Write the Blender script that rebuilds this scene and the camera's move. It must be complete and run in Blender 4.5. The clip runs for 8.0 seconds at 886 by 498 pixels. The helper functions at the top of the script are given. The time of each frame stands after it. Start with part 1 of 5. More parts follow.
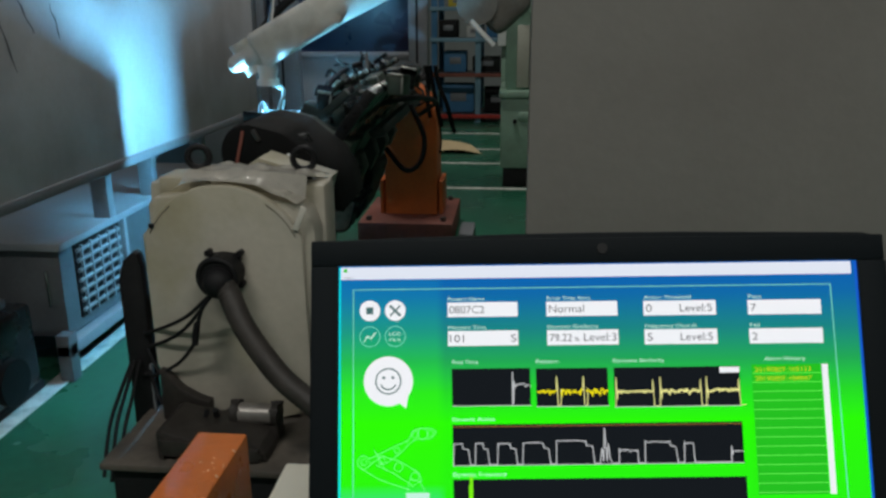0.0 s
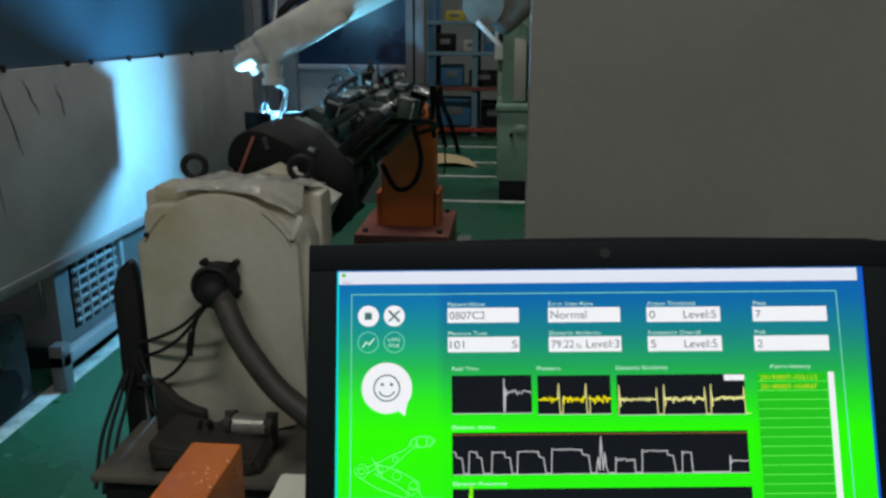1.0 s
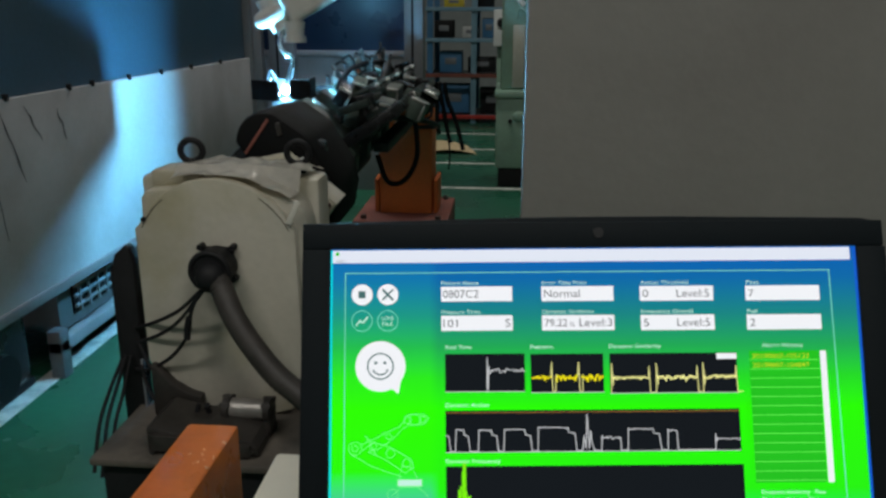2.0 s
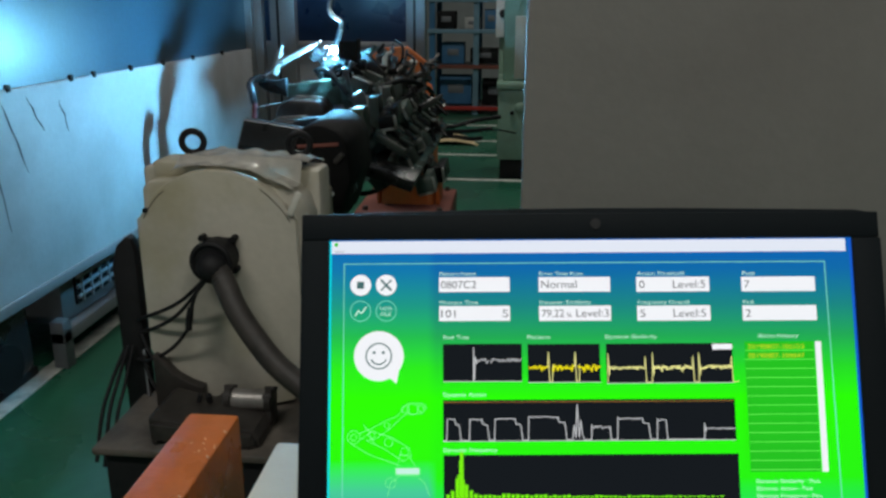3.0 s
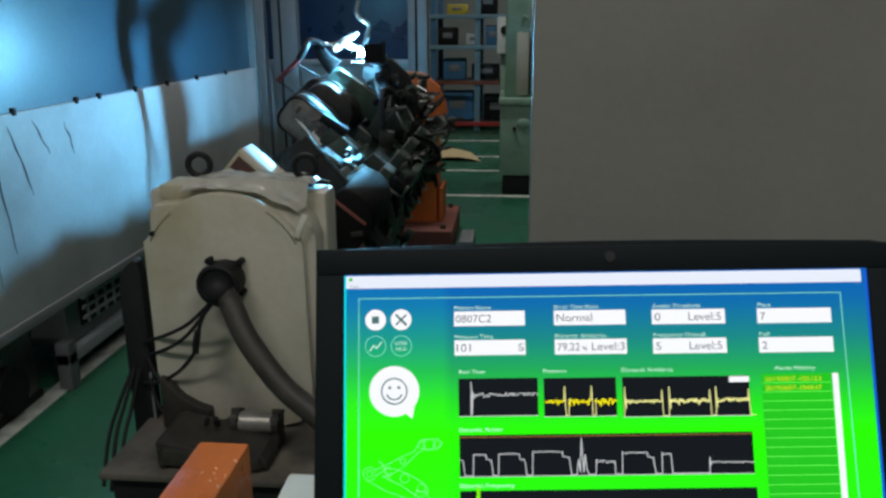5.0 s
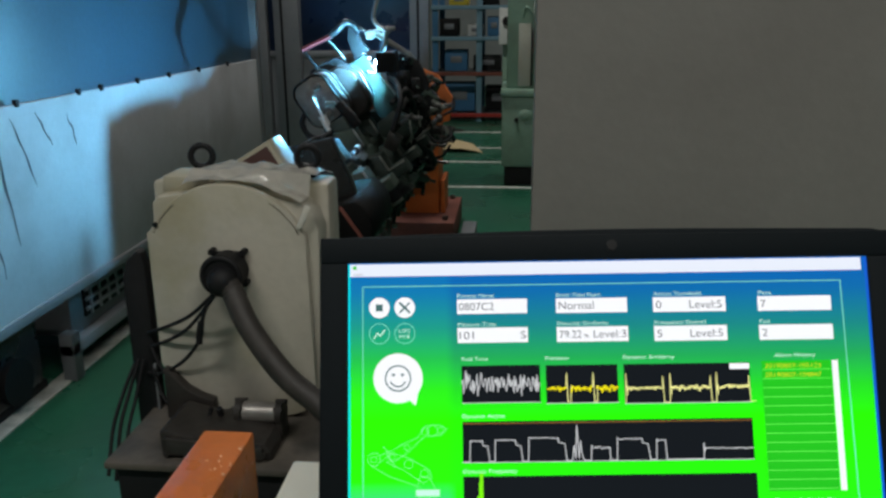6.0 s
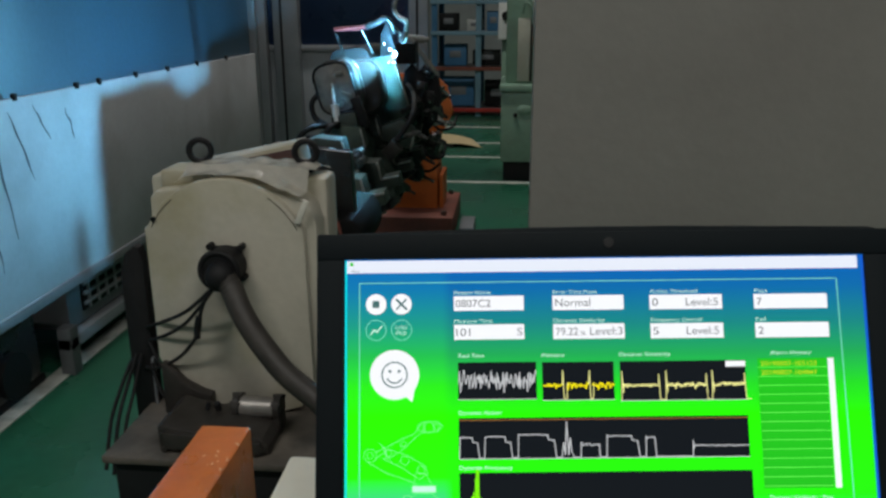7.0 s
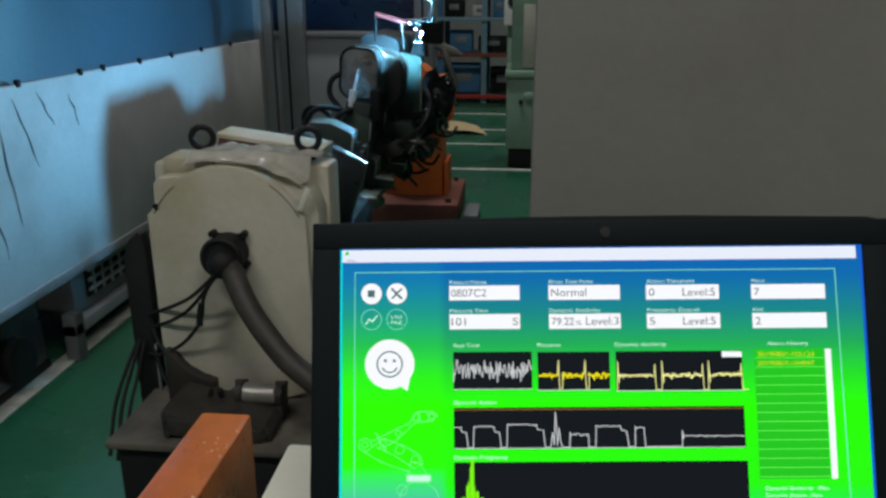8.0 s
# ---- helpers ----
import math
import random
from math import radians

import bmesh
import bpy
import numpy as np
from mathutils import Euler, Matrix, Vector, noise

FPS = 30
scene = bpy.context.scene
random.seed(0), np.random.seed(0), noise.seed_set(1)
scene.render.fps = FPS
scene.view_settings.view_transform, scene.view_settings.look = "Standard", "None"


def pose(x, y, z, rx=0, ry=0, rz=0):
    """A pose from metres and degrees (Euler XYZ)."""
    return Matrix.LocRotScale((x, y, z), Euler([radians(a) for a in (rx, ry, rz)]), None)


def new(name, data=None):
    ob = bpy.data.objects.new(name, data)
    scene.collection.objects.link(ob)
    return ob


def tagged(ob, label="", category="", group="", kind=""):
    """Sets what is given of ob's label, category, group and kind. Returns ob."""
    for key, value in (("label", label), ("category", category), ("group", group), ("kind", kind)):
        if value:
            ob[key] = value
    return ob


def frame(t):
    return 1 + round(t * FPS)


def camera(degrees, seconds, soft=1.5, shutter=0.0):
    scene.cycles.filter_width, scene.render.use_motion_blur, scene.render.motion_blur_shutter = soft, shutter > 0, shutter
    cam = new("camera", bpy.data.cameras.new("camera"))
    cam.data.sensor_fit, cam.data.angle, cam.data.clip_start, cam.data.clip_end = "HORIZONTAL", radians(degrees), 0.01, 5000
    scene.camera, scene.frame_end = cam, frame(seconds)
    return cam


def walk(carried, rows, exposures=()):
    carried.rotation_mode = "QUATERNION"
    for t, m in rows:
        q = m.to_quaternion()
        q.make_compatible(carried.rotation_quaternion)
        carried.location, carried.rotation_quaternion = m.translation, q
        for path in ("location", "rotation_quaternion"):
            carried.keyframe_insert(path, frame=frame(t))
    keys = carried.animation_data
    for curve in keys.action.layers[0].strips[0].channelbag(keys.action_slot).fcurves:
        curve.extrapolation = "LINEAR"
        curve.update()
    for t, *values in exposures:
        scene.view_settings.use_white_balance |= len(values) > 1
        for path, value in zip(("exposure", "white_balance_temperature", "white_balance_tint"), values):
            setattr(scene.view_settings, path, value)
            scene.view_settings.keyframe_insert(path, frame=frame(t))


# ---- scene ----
cam = camera(57.9, 8.0, soft=2.7, shutter=0.4)
EYE = 1.15
ROWS = [  # seconds; offset from the first eye in cm; turn about x, y, z in degrees
    (0.0, 0.37, -0.188, -0.253, 73.45, 0.158, 5.128),
    (0.5, -0.226, -0.226, -0.567, 74.187, -0.195, 4.893),
    (1.0, 0.009, 0.463, -1.092, 74.43, -0.178, 4.899),
    (1.5, 0.135, 0.429, -1.366, 74.359, -0.21, 4.89),
    (2.0, 0.383, 0.291, -1.653, 73.56, -0.247, 4.843),
    (3.5, 0.745, -0.134, -1.429, 72.937, -0.25, 5.148),
    (4.0, 0.772, 0.24, -0.918, 73.38, 0.004, 5.365),
    (4.5, -0.083, 0.429, -0.295, 74.132, 0.153, 5.011),
    (6.0, -0.203, -0.24, -0.398, 73.378, 0.287, 5.149),
    (6.5, -0.157, -0.278, 0.107, 73.285, 0.004, 5.099),
    (7.0, -0.087, -0.21, -0.267, 73.008, 0.078, 5.111),
    (7.5, 0.211, 0.277, -0.259, 72.574, 0.14, 5.268),
    (8.0, 0.572, 0.107, -0.172, 72.069, 0.072, 5.551),
]
walk(cam, [(t, pose(x / 100, y / 100, EYE + z / 100, rx, ry, rz)) for t, x, y, z, rx, ry, rz in ROWS],
     exposures=((0.0, 0.03), (2.0, 0.05), (3.5, 0.08), (4.5, 0.14), (6.0, 0.19), (8.0, 0.15)))

# ---- world and lights ----
world = bpy.data.worlds.new("hall_air")
scene.world = world
world.use_nodes = True
world.node_tree.nodes["Background"].inputs[0].default_value = (0.5, 0.6, 0.65, 1)
world.node_tree.nodes["Background"].inputs[1].default_value = 0.02

LAMP_WATTS = 58
for lx, ly in ((-1.4, -1.4), (1.4, -1.4), (-0.8, 4.6), (1.0, 9.5)):
    lamp = bpy.data.lights.new("ceiling_tube_light", "AREA")
    lamp.shape, lamp.size, lamp.size_y, lamp.energy, lamp.color = "RECTANGLE", 1.5, 0.3, LAMP_WATTS, (1.0, 0.98, 0.92)
    ob = new("ceiling_tube_light", lamp)
    ob.matrix_world = pose(lx, ly, 4.28)


# ---- materials ----
def mat(name, color, rough=0.6, metal=0.0, var=0.15, scale=6.0, fine=60.0, bump=0.15, stain=None, stain_amount=0.0, stain_scale=3.0, coat=0.0, vary=0.0, spec=0.5):
    m = bpy.data.materials.new(name)
    m.use_nodes = True
    n, l = m.node_tree.nodes, m.node_tree.links
    bsdf = n["Principled BSDF"]
    co = n.new("ShaderNodeTexCoord")
    big, small = n.new("ShaderNodeTexNoise"), n.new("ShaderNodeTexNoise")
    big.inputs["Scale"].default_value, small.inputs["Scale"].default_value = scale, fine
    big.inputs["Detail"].default_value, small.inputs["Detail"].default_value = 5, 3
    for t in (big, small):
        l.new(co.outputs["Object"], t.inputs["Vector"])
    ramp = n.new("ShaderNodeMapRange")
    ramp.inputs["From Min"].default_value, ramp.inputs["From Max"].default_value = 0.25, 0.75
    ramp.inputs["To Min"].default_value, ramp.inputs["To Max"].default_value = 1 - var, 1 + var
    l.new(big.outputs["Fac"], ramp.inputs["Value"])
    ramp2 = n.new("ShaderNodeMapRange")
    ramp2.inputs["From Min"].default_value, ramp2.inputs["From Max"].default_value = 0.25, 0.75
    ramp2.inputs["To Min"].default_value, ramp2.inputs["To Max"].default_value = 1 - var * 0.5, 1 + var * 0.5
    l.new(small.outputs["Fac"], ramp2.inputs["Value"])
    mul = n.new("ShaderNodeMath")
    mul.operation = "MULTIPLY"
    l.new(ramp.outputs[0], mul.inputs[0])
    l.new(ramp2.outputs[0], mul.inputs[1])
    value = mul.outputs[0]
    if vary:
        info = n.new("ShaderNodeObjectInfo")
        rnd = n.new("ShaderNodeMapRange")
        rnd.inputs["To Min"].default_value, rnd.inputs["To Max"].default_value = 1 - vary, 1 + vary
        l.new(info.outputs["Random"], rnd.inputs["Value"])
        mul2 = n.new("ShaderNodeMath")
        mul2.operation = "MULTIPLY"
        l.new(value, mul2.inputs[0])
        l.new(rnd.outputs[0], mul2.inputs[1])
        value = mul2.outputs[0]
    scaled = n.new("ShaderNodeVectorMath")
    scaled.operation = "SCALE"
    scaled.inputs[0].default_value = color
    l.new(value, scaled.inputs["Scale"])
    out = scaled.outputs[0]
    if stain:
        sn = n.new("ShaderNodeTexNoise")
        sn.inputs["Scale"].default_value, sn.inputs["Detail"].default_value = stain_scale, 8
        l.new(co.outputs["Object"], sn.inputs["Vector"])
        cut = n.new("ShaderNodeMapRange")
        cut.inputs["From Min"].default_value, cut.inputs["From Max"].default_value = 0.47, 0.67
        cut.inputs["To Max"].default_value = stain_amount
        l.new(sn.outputs["Fac"], cut.inputs["Value"])
        mix = n.new("ShaderNodeMix")
        mix.data_type = "RGBA"
        l.new(cut.outputs[0], mix.inputs["Factor"])
        l.new(out, mix.inputs[6])
        mix.inputs[7].default_value = (*stain, 1)
        out = mix.outputs[2]
    l.new(out, bsdf.inputs["Base Color"])
    rr = n.new("ShaderNodeMapRange")
    rr.inputs["To Min"].default_value, rr.inputs["To Max"].default_value = max(0.02, rough - 0.12), min(1, rough + 0.12)
    l.new(big.outputs["Fac"], rr.inputs["Value"])
    l.new(rr.outputs[0], bsdf.inputs["Roughness"])
    bsdf.inputs["Metallic"].default_value = metal
    bsdf.inputs["Coat Weight"].default_value = coat
    bsdf.inputs["Specular IOR Level"].default_value = spec
    if bump:
        bp = n.new("ShaderNodeBump")
        bp.inputs["Strength"].default_value, bp.inputs["Distance"].default_value = bump, 0.004
        l.new(small.outputs["Fac"], bp.inputs["Height"])
        l.new(bp.outputs[0], bsdf.inputs["Normal"])
    return m


def glow(name, color, strength):
    m = bpy.data.materials.new(name)
    m.use_nodes = True
    n, l = m.node_tree.nodes, m.node_tree.links
    n.remove(n["Principled BSDF"])
    em = n.new("ShaderNodeEmission")
    em.inputs[0].default_value, em.inputs[1].default_value = (*color, 1), strength
    l.new(em.outputs[0], n["Material Output"].inputs[0])
    return m


CREAM = mat("cream_paint", (0.46, 0.43, 0.36), 0.5, var=0.10, stain=(0.26, 0.22, 0.08), stain_amount=0.7, stain_scale=4.0)
CREAM_CLEAN = mat("cream_table", (0.72, 0.69, 0.58), 0.5, var=0.05)
WHITE_ARM = mat("robot_white", (0.72, 0.70, 0.64), 0.4, var=0.06, stain=(0.35, 0.32, 0.27), stain_amount=0.5, stain_scale=9)
ORANGE = mat("orange_paint", (0.56, 0.14, 0.016), 0.28, var=0.16, scale=9, stain=(0.30, 0.075, 0.02), stain_amount=0.5, stain_scale=12)
PRIMER = mat("pale_primer", (0.75, 0.45, 0.28), 0.5, var=0.2)
BRIGHT_STEEL = mat("bare_steel", (0.30, 0.28, 0.26), 0.4, 0.6, var=0.25, scale=14)
ORANGE_TAIL = mat("orange_tailstock", (0.60, 0.14, 0.025), 0.55, var=0.15)
RUST_RED = mat("red_oxide", (0.22, 0.07, 0.05), 0.7, var=0.25)
GREEN_FLOOR = mat("green_epoxy", (0.022, 0.13, 0.075), 0.28, var=0.22, scale=1.6, fine=25, bump=0.05, stain=(0.05, 0.11, 0.08), stain_amount=0.5, stain_scale=1.4)
WHITE_LINE = mat("floor_line_paint", (0.62, 0.63, 0.58), 0.6, var=0.2, scale=12, stain=(0.2, 0.24, 0.2), stain_amount=0.6, stain_scale=14)
PANEL_GREY = mat("grey_panel", (0.20, 0.195, 0.18), 0.55, var=0.06, scale=2.0, stain=(0.13, 0.12, 0.11), stain_amount=0.5, stain_scale=1.8)
SHIELD = mat("shield_sheet", (0.47, 0.48, 0.50), 0.55, var=0.08, scale=3, stain=(0.26, 0.25, 0.25), stain_amount=0.55, stain_scale=2.4)
DARK_VINYL = mat("dark_vinyl", (0.034, 0.085, 0.135), 0.4, spec=1.0, var=0.2, scale=3, bump=0.1)
SMEAR = mat("soot_streak", (0.06, 0.06, 0.07), 0.8)
STEEL_GREY = mat("grey_steel", (0.24, 0.25, 0.27), 0.45, 0.3, var=0.12)
WALL_GREY = mat("cell_wall_grey", (0.25, 0.27, 0.29), 0.5, var=0.08)
DARK_GLASS = mat("dark_window", (0.012, 0.028, 0.075), 0.3, var=0.2, bump=0)
BLACK = mat("black_rubber", (0.010, 0.010, 0.011), 0.6, var=0.3, spec=0.25)
BLACK_GLOSS = mat("black_casting", (0.02, 0.02, 0.021), 0.28, 0.3, var=0.3, scale=10)
DARK_STEEL = mat("oily_steel", (0.10, 0.095, 0.09), 0.35, 0.7, var=0.3, scale=14)
JIG_GREEN = mat("jig_green", (0.06, 0.085, 0.066), 0.5, 0.1, var=0.25, scale=12, stain=(0.03, 0.03, 0.028), stain_amount=0.7, stain_scale=10)
JIG_BRIGHT = mat("jig_upright_green", (0.036, 0.072, 0.054), 0.55, 0.0, var=0.2, scale=10, stain=(0.03, 0.04, 0.034), stain_amount=0.6, stain_scale=9)
DEAD_BLACK = mat("dead_black_sheet", (0.007, 0.007, 0.007), 0.7, spec=0.12, var=0.3, scale=9)
JIG_EDGE = mat("pale_edge_steel", (0.42, 0.42, 0.38), 0.4, 0.6, var=0.3, scale=20)
GREASE = mat("greasy_casting", (0.03, 0.026, 0.023), 0.5, 0.2, var=0.4, scale=14)
CABINET = mat("cabinet_grey", (0.13, 0.14, 0.15), 0.45, 0.2, var=0.15)
DARK_GREEN = mat("jig_dark_green", (0.028, 0.042, 0.034), 0.5, 0.1, var=0.3, scale=12)
GREY_LID = mat("lid_grey", (0.22, 0.21, 0.195), 0.42, 0.3, var=0.2, scale=14, stain=(0.05, 0.045, 0.04), stain_amount=0.7, stain_scale=16)
BRIGHT = mat("bright_aluminium", (0.85, 0.85, 0.83), 0.3, 0.0, var=0.08, bump=0)
TANK_GREY = mat("oily_tank", (0.040, 0.036, 0.034), 0.34, 0.25, var=0.25, scale=10)
DARK_RED = mat("dark_red_face", (0.06, 0.022, 0.018), 0.6, var=0.2)
LINK_GREY = mat("link_casting", (0.17, 0.16, 0.14), 0.5, var=0.25, scale=14)
CHROME = mat("bright_steel", (0.75, 0.75, 0.73), 0.2, 1.0, var=0.1, bump=0)
BROWN_PLATE = mat("brown_base", (0.10, 0.085, 0.07), 0.65, var=0.3, scale=8, stain=(0.03, 0.028, 0.025), stain_amount=0.7, stain_scale=9)
CONDUIT = mat("conduit", (0.036, 0.031, 0.027), 0.6, var=0.35, scale=18)
MACHINE_GREEN = mat("machine_green", (0.20, 0.32, 0.24), 0.5, var=0.12, stain=(0.12, 0.16, 0.13), stain_amount=0.5, stain_scale=6)
MACHINE_BEIGE = mat("machine_beige", (0.36, 0.36, 0.30), 0.5, var=0.1)
BLUE_STEEL = mat("blue_steel", (0.06, 0.19, 0.36), 0.5, var=0.15)
BLUE_PALE = mat("pale_blue_steel", (0.20, 0.34, 0.44), 0.5, var=0.12)
CARD = mat("cardboard", (0.58, 0.45, 0.25), 0.8, var=0.1, scale=15)
LEVER_RED = mat("dull_red_paint", (0.12, 0.014, 0.014), 0.55, var=0.25)
RED = mat("red_paint", (0.45, 0.04, 0.03), 0.5, var=0.2)
YELLOW = mat("yellow_paint", (0.65, 0.5, 0.05), 0.5)
PLASTIC_FILM = mat("plastic_film", (0.66, 0.63, 0.56), 0.22, var=0.12, scale=15, coat=0.5)
BEZEL = mat("laptop_black", (0.005, 0.008, 0.010), 0.65, spec=0.12, var=0.1, fine=300, bump=0.05)
HALL_WALL = mat("hall_wall", (0.25, 0.27, 0.27), 0.8, var=0.1)
WHITE_BOX = mat("white_enamel", (0.6, 0.62, 0.6), 0.5)
ARC = glow("welding_arc_glow", (0.2, 0.63, 0.98), 12500.0)
SPATTER = glow("hot_spatter", (0.5, 0.8, 1.0), 30.0)


# ---- mesh helpers ----
def add_box(bm, size, m=Matrix(), bevel=0.0, seg=2):
    made = bmesh.ops.create_cube(bm, size=1, matrix=m @ Matrix.Diagonal((*size, 1)))["verts"]
    if bevel:
        edges = list({e for v in made for e in v.link_edges})
        bmesh.ops.bevel(bm, geom=edges, offset=bevel, segments=seg, profile=0.5, affect="EDGES")
    return bm


def add_cyl(bm, r1, r2, h, m=Matrix(), seg=24):
    bmesh.ops.create_cone(bm, cap_ends=True, segments=seg, radius1=r1, radius2=r2, depth=h, matrix=m)
    return bm


def add_ball(bm, r, m=Matrix(), seg=16):
    bmesh.ops.create_uvsphere(bm, u_segments=seg, v_segments=seg // 2, radius=r, matrix=m)
    return bm


def add_prism(bm, outline, depth, m=Matrix(), bevel=0.0):
    """A prism of an outline in x, z, from y = 0 to y = depth."""
    a = [bm.verts.new(m @ Vector((x, 0, z))) for x, z in outline]
    b = [bm.verts.new(m @ Vector((x, depth, z))) for x, z in outline]
    k = len(outline)
    faces = [bm.faces.new(a), bm.faces.new(b[::-1])]
    for i in range(k):
        faces.append(bm.faces.new((a[i], b[i], b[(i + 1) % k], a[(i + 1) % k])))
    bmesh.ops.recalc_face_normals(bm, faces=faces)
    if bevel:
        edges = list({e for e in faces[0].edges} | {e for e in faces[1].edges})
        bmesh.ops.bevel(bm, geom=edges, offset=bevel, segments=2, profile=0.5, affect="EDGES")
    return bm


def add_torus(bm, big, small, m=Matrix(), seg=28, sides=10):
    rings = []
    for i in range(seg):
        a = 2 * math.pi * i / seg
        rings.append([bm.verts.new(m @ Vector(((big + small * math.cos(b)) * math.cos(a), small * math.sin(b), (big + small * math.cos(b)) * math.sin(a)))) for b in (2 * math.pi * j / sides for j in range(sides))])
    for i in range(seg):
        for j in range(sides):
            bm.faces.new((rings[i][j], rings[i][(j + 1) % sides], rings[(i + 1) % seg][(j + 1) % sides], rings[(i + 1) % seg][j]))
    bmesh.ops.recalc_face_normals(bm, faces=bm.faces[:])
    return bm


def smooth_path(points, steps=6):
    p = [Vector(q) for q in points]
    p = [2 * p[0] - p[1]] + p + [2 * p[-1] - p[-2]]
    out = []
    for i in range(1, len(p) - 2):
        for s in range(steps):
            t = s / steps
            a, b, c, d = p[i - 1], p[i], p[i + 1], p[i + 2]
            out.append(0.5 * (2 * b + (c - a) * t + (2 * a - 5 * b + 4 * c - d) * t * t + (3 * b - a - 3 * c + d) * t ** 3))
    return out + [p[-2]]


def add_tube(bm, points, r, sides=10, steps=6, ribs=0.0):
    path = smooth_path(points, steps)
    rings, up = [], Vector((0.13, 0.21, 0.97))
    for i, q in enumerate(path):
        way = (path[min(i + 1, len(path) - 1)] - path[max(i - 1, 0)]).normalized()
        side = way.cross(up)
        side = side.normalized() if side.length > 1e-4 else way.orthogonal().normalized()
        up = side.cross(way)
        rr = r * (1 + (ribs if i % 2 else -ribs))
        rings.append([bm.verts.new(q + rr * (math.cos(a) * side + math.sin(a) * up)) for a in (2 * math.pi * j / sides for j in range(sides))])
    faces = []
    for i in range(len(rings) - 1):
        for j in range(sides):
            faces.append(bm.faces.new((rings[i][j], rings[i][(j + 1) % sides], rings[i + 1][(j + 1) % sides], rings[i + 1][j])))
    faces += [bm.faces.new(rings[0]), bm.faces.new(rings[-1])]
    bmesh.ops.recalc_face_normals(bm, faces=faces)
    return bm


def mesh_of(bm, name, material, smooth=False):
    me = bpy.data.meshes.new(name)
    bm.normal_update()
    if smooth:
        for f in bm.faces:
            f.smooth = True
        for e in bm.edges:
            if len(e.link_faces) == 2 and e.calc_face_angle() > 0.6:
                e.smooth = False
    bm.to_mesh(me)
    bm.free()
    me.materials.append(material)
    return me


def part(name, bm, material, parent=None, label="", m=None, smooth=True):
    ob = new(name, mesh_of(bm, name, material, smooth))
    if parent:
        ob.parent = parent
    if m is not None:
        ob.matrix_basis = m
    if label:
        tagged(ob, label)
    return ob


def thing(name, label, category, m=Matrix(), group="", kind=""):
    ob = new(name)
    ob.empty_display_size = 0.05
    ob.matrix_basis = m
    return tagged(ob, label, category, group, kind)


def boxed(size, m=Matrix(), bevel=0.003):
    return add_box(bmesh.new(), size, m, bevel)


def span(lo, hi, bevel=0.003):
    """A box from one corner to the other."""
    c = [(a + b) / 2 for a, b in zip(lo, hi)]
    return boxed([b - a for a, b in zip(lo, hi)], pose(*c), bevel)


def structure(name, lo, hi, material, label, bevel=0.0):
    return tagged(part(name, span(lo, hi, bevel), material, smooth=False), label, kind="structure")


# ---- setting ----
FLOOR_W, FLOOR_E, FLOOR_S, FLOOR_N = -6.0, 6.0, -3.0, 13.0
structure("floor", (FLOOR_W, FLOOR_S, -0.1), (FLOOR_E, FLOOR_N, 0.0), GREEN_FLOOR, "glossy green epoxy factory floor, scuffed")
structure("ceiling", (FLOOR_W, FLOOR_S, 4.4), (FLOOR_E, FLOOR_N, 4.5), HALL_WALL, "plain grey factory hall ceiling")
structure("wall_north", (FLOOR_W, FLOOR_N, 0.0), (FLOOR_E, FLOOR_N + 0.15, 4.4), HALL_WALL, "plain grey far hall wall")
structure("wall_south", (FLOOR_W, FLOOR_S - 0.15, 0.0), (FLOOR_E, FLOOR_S, 4.4), HALL_WALL, "plain grey hall wall")
structure("wall_west", (FLOOR_W - 0.15, FLOOR_S, 0.0), (FLOOR_W, FLOOR_N, 4.4), HALL_WALL, "plain grey hall wall")
structure("wall_east", (FLOOR_E, FLOOR_S, 0.0), (FLOOR_E + 0.15, FLOOR_N, 4.4), HALL_WALL, "plain grey hall wall")

# painted lines
for i, (lo, hi) in enumerate((((-1.475, 0.3), (-1.415, 5.0)), ((-0.62, 5.26), (0.9, 5.31)), ((-1.0, 6.19), (-0.11, 6.23)), ((-0.36, 6.86), (-0.11, 6.90)), ((-1.2, 7.78), (-0.12, 7.83)))):
    structure("floor_line_%d" % (i + 1), (lo[0], lo[1], 0.0), (hi[0], hi[1], 0.004), WHITE_LINE, "worn white line painted on green floor")


# ---- welding positioner: headstock ----
AX, AZ = -0.553, 0.665
JX, JZ = -0.563, 0.680  # the turning axis
rng = random.Random(4)


def at_base(th):
    return th.matrix_basis.inverted()


def arc_points(cx, cz, r, a0, a1, k=18):
    return [(cx + r * math.cos(radians(a0 + (a1 - a0) * i / k)), cz + r * math.sin(radians(a0 + (a1 - a0) * i / k))) for i in range(k + 1)]


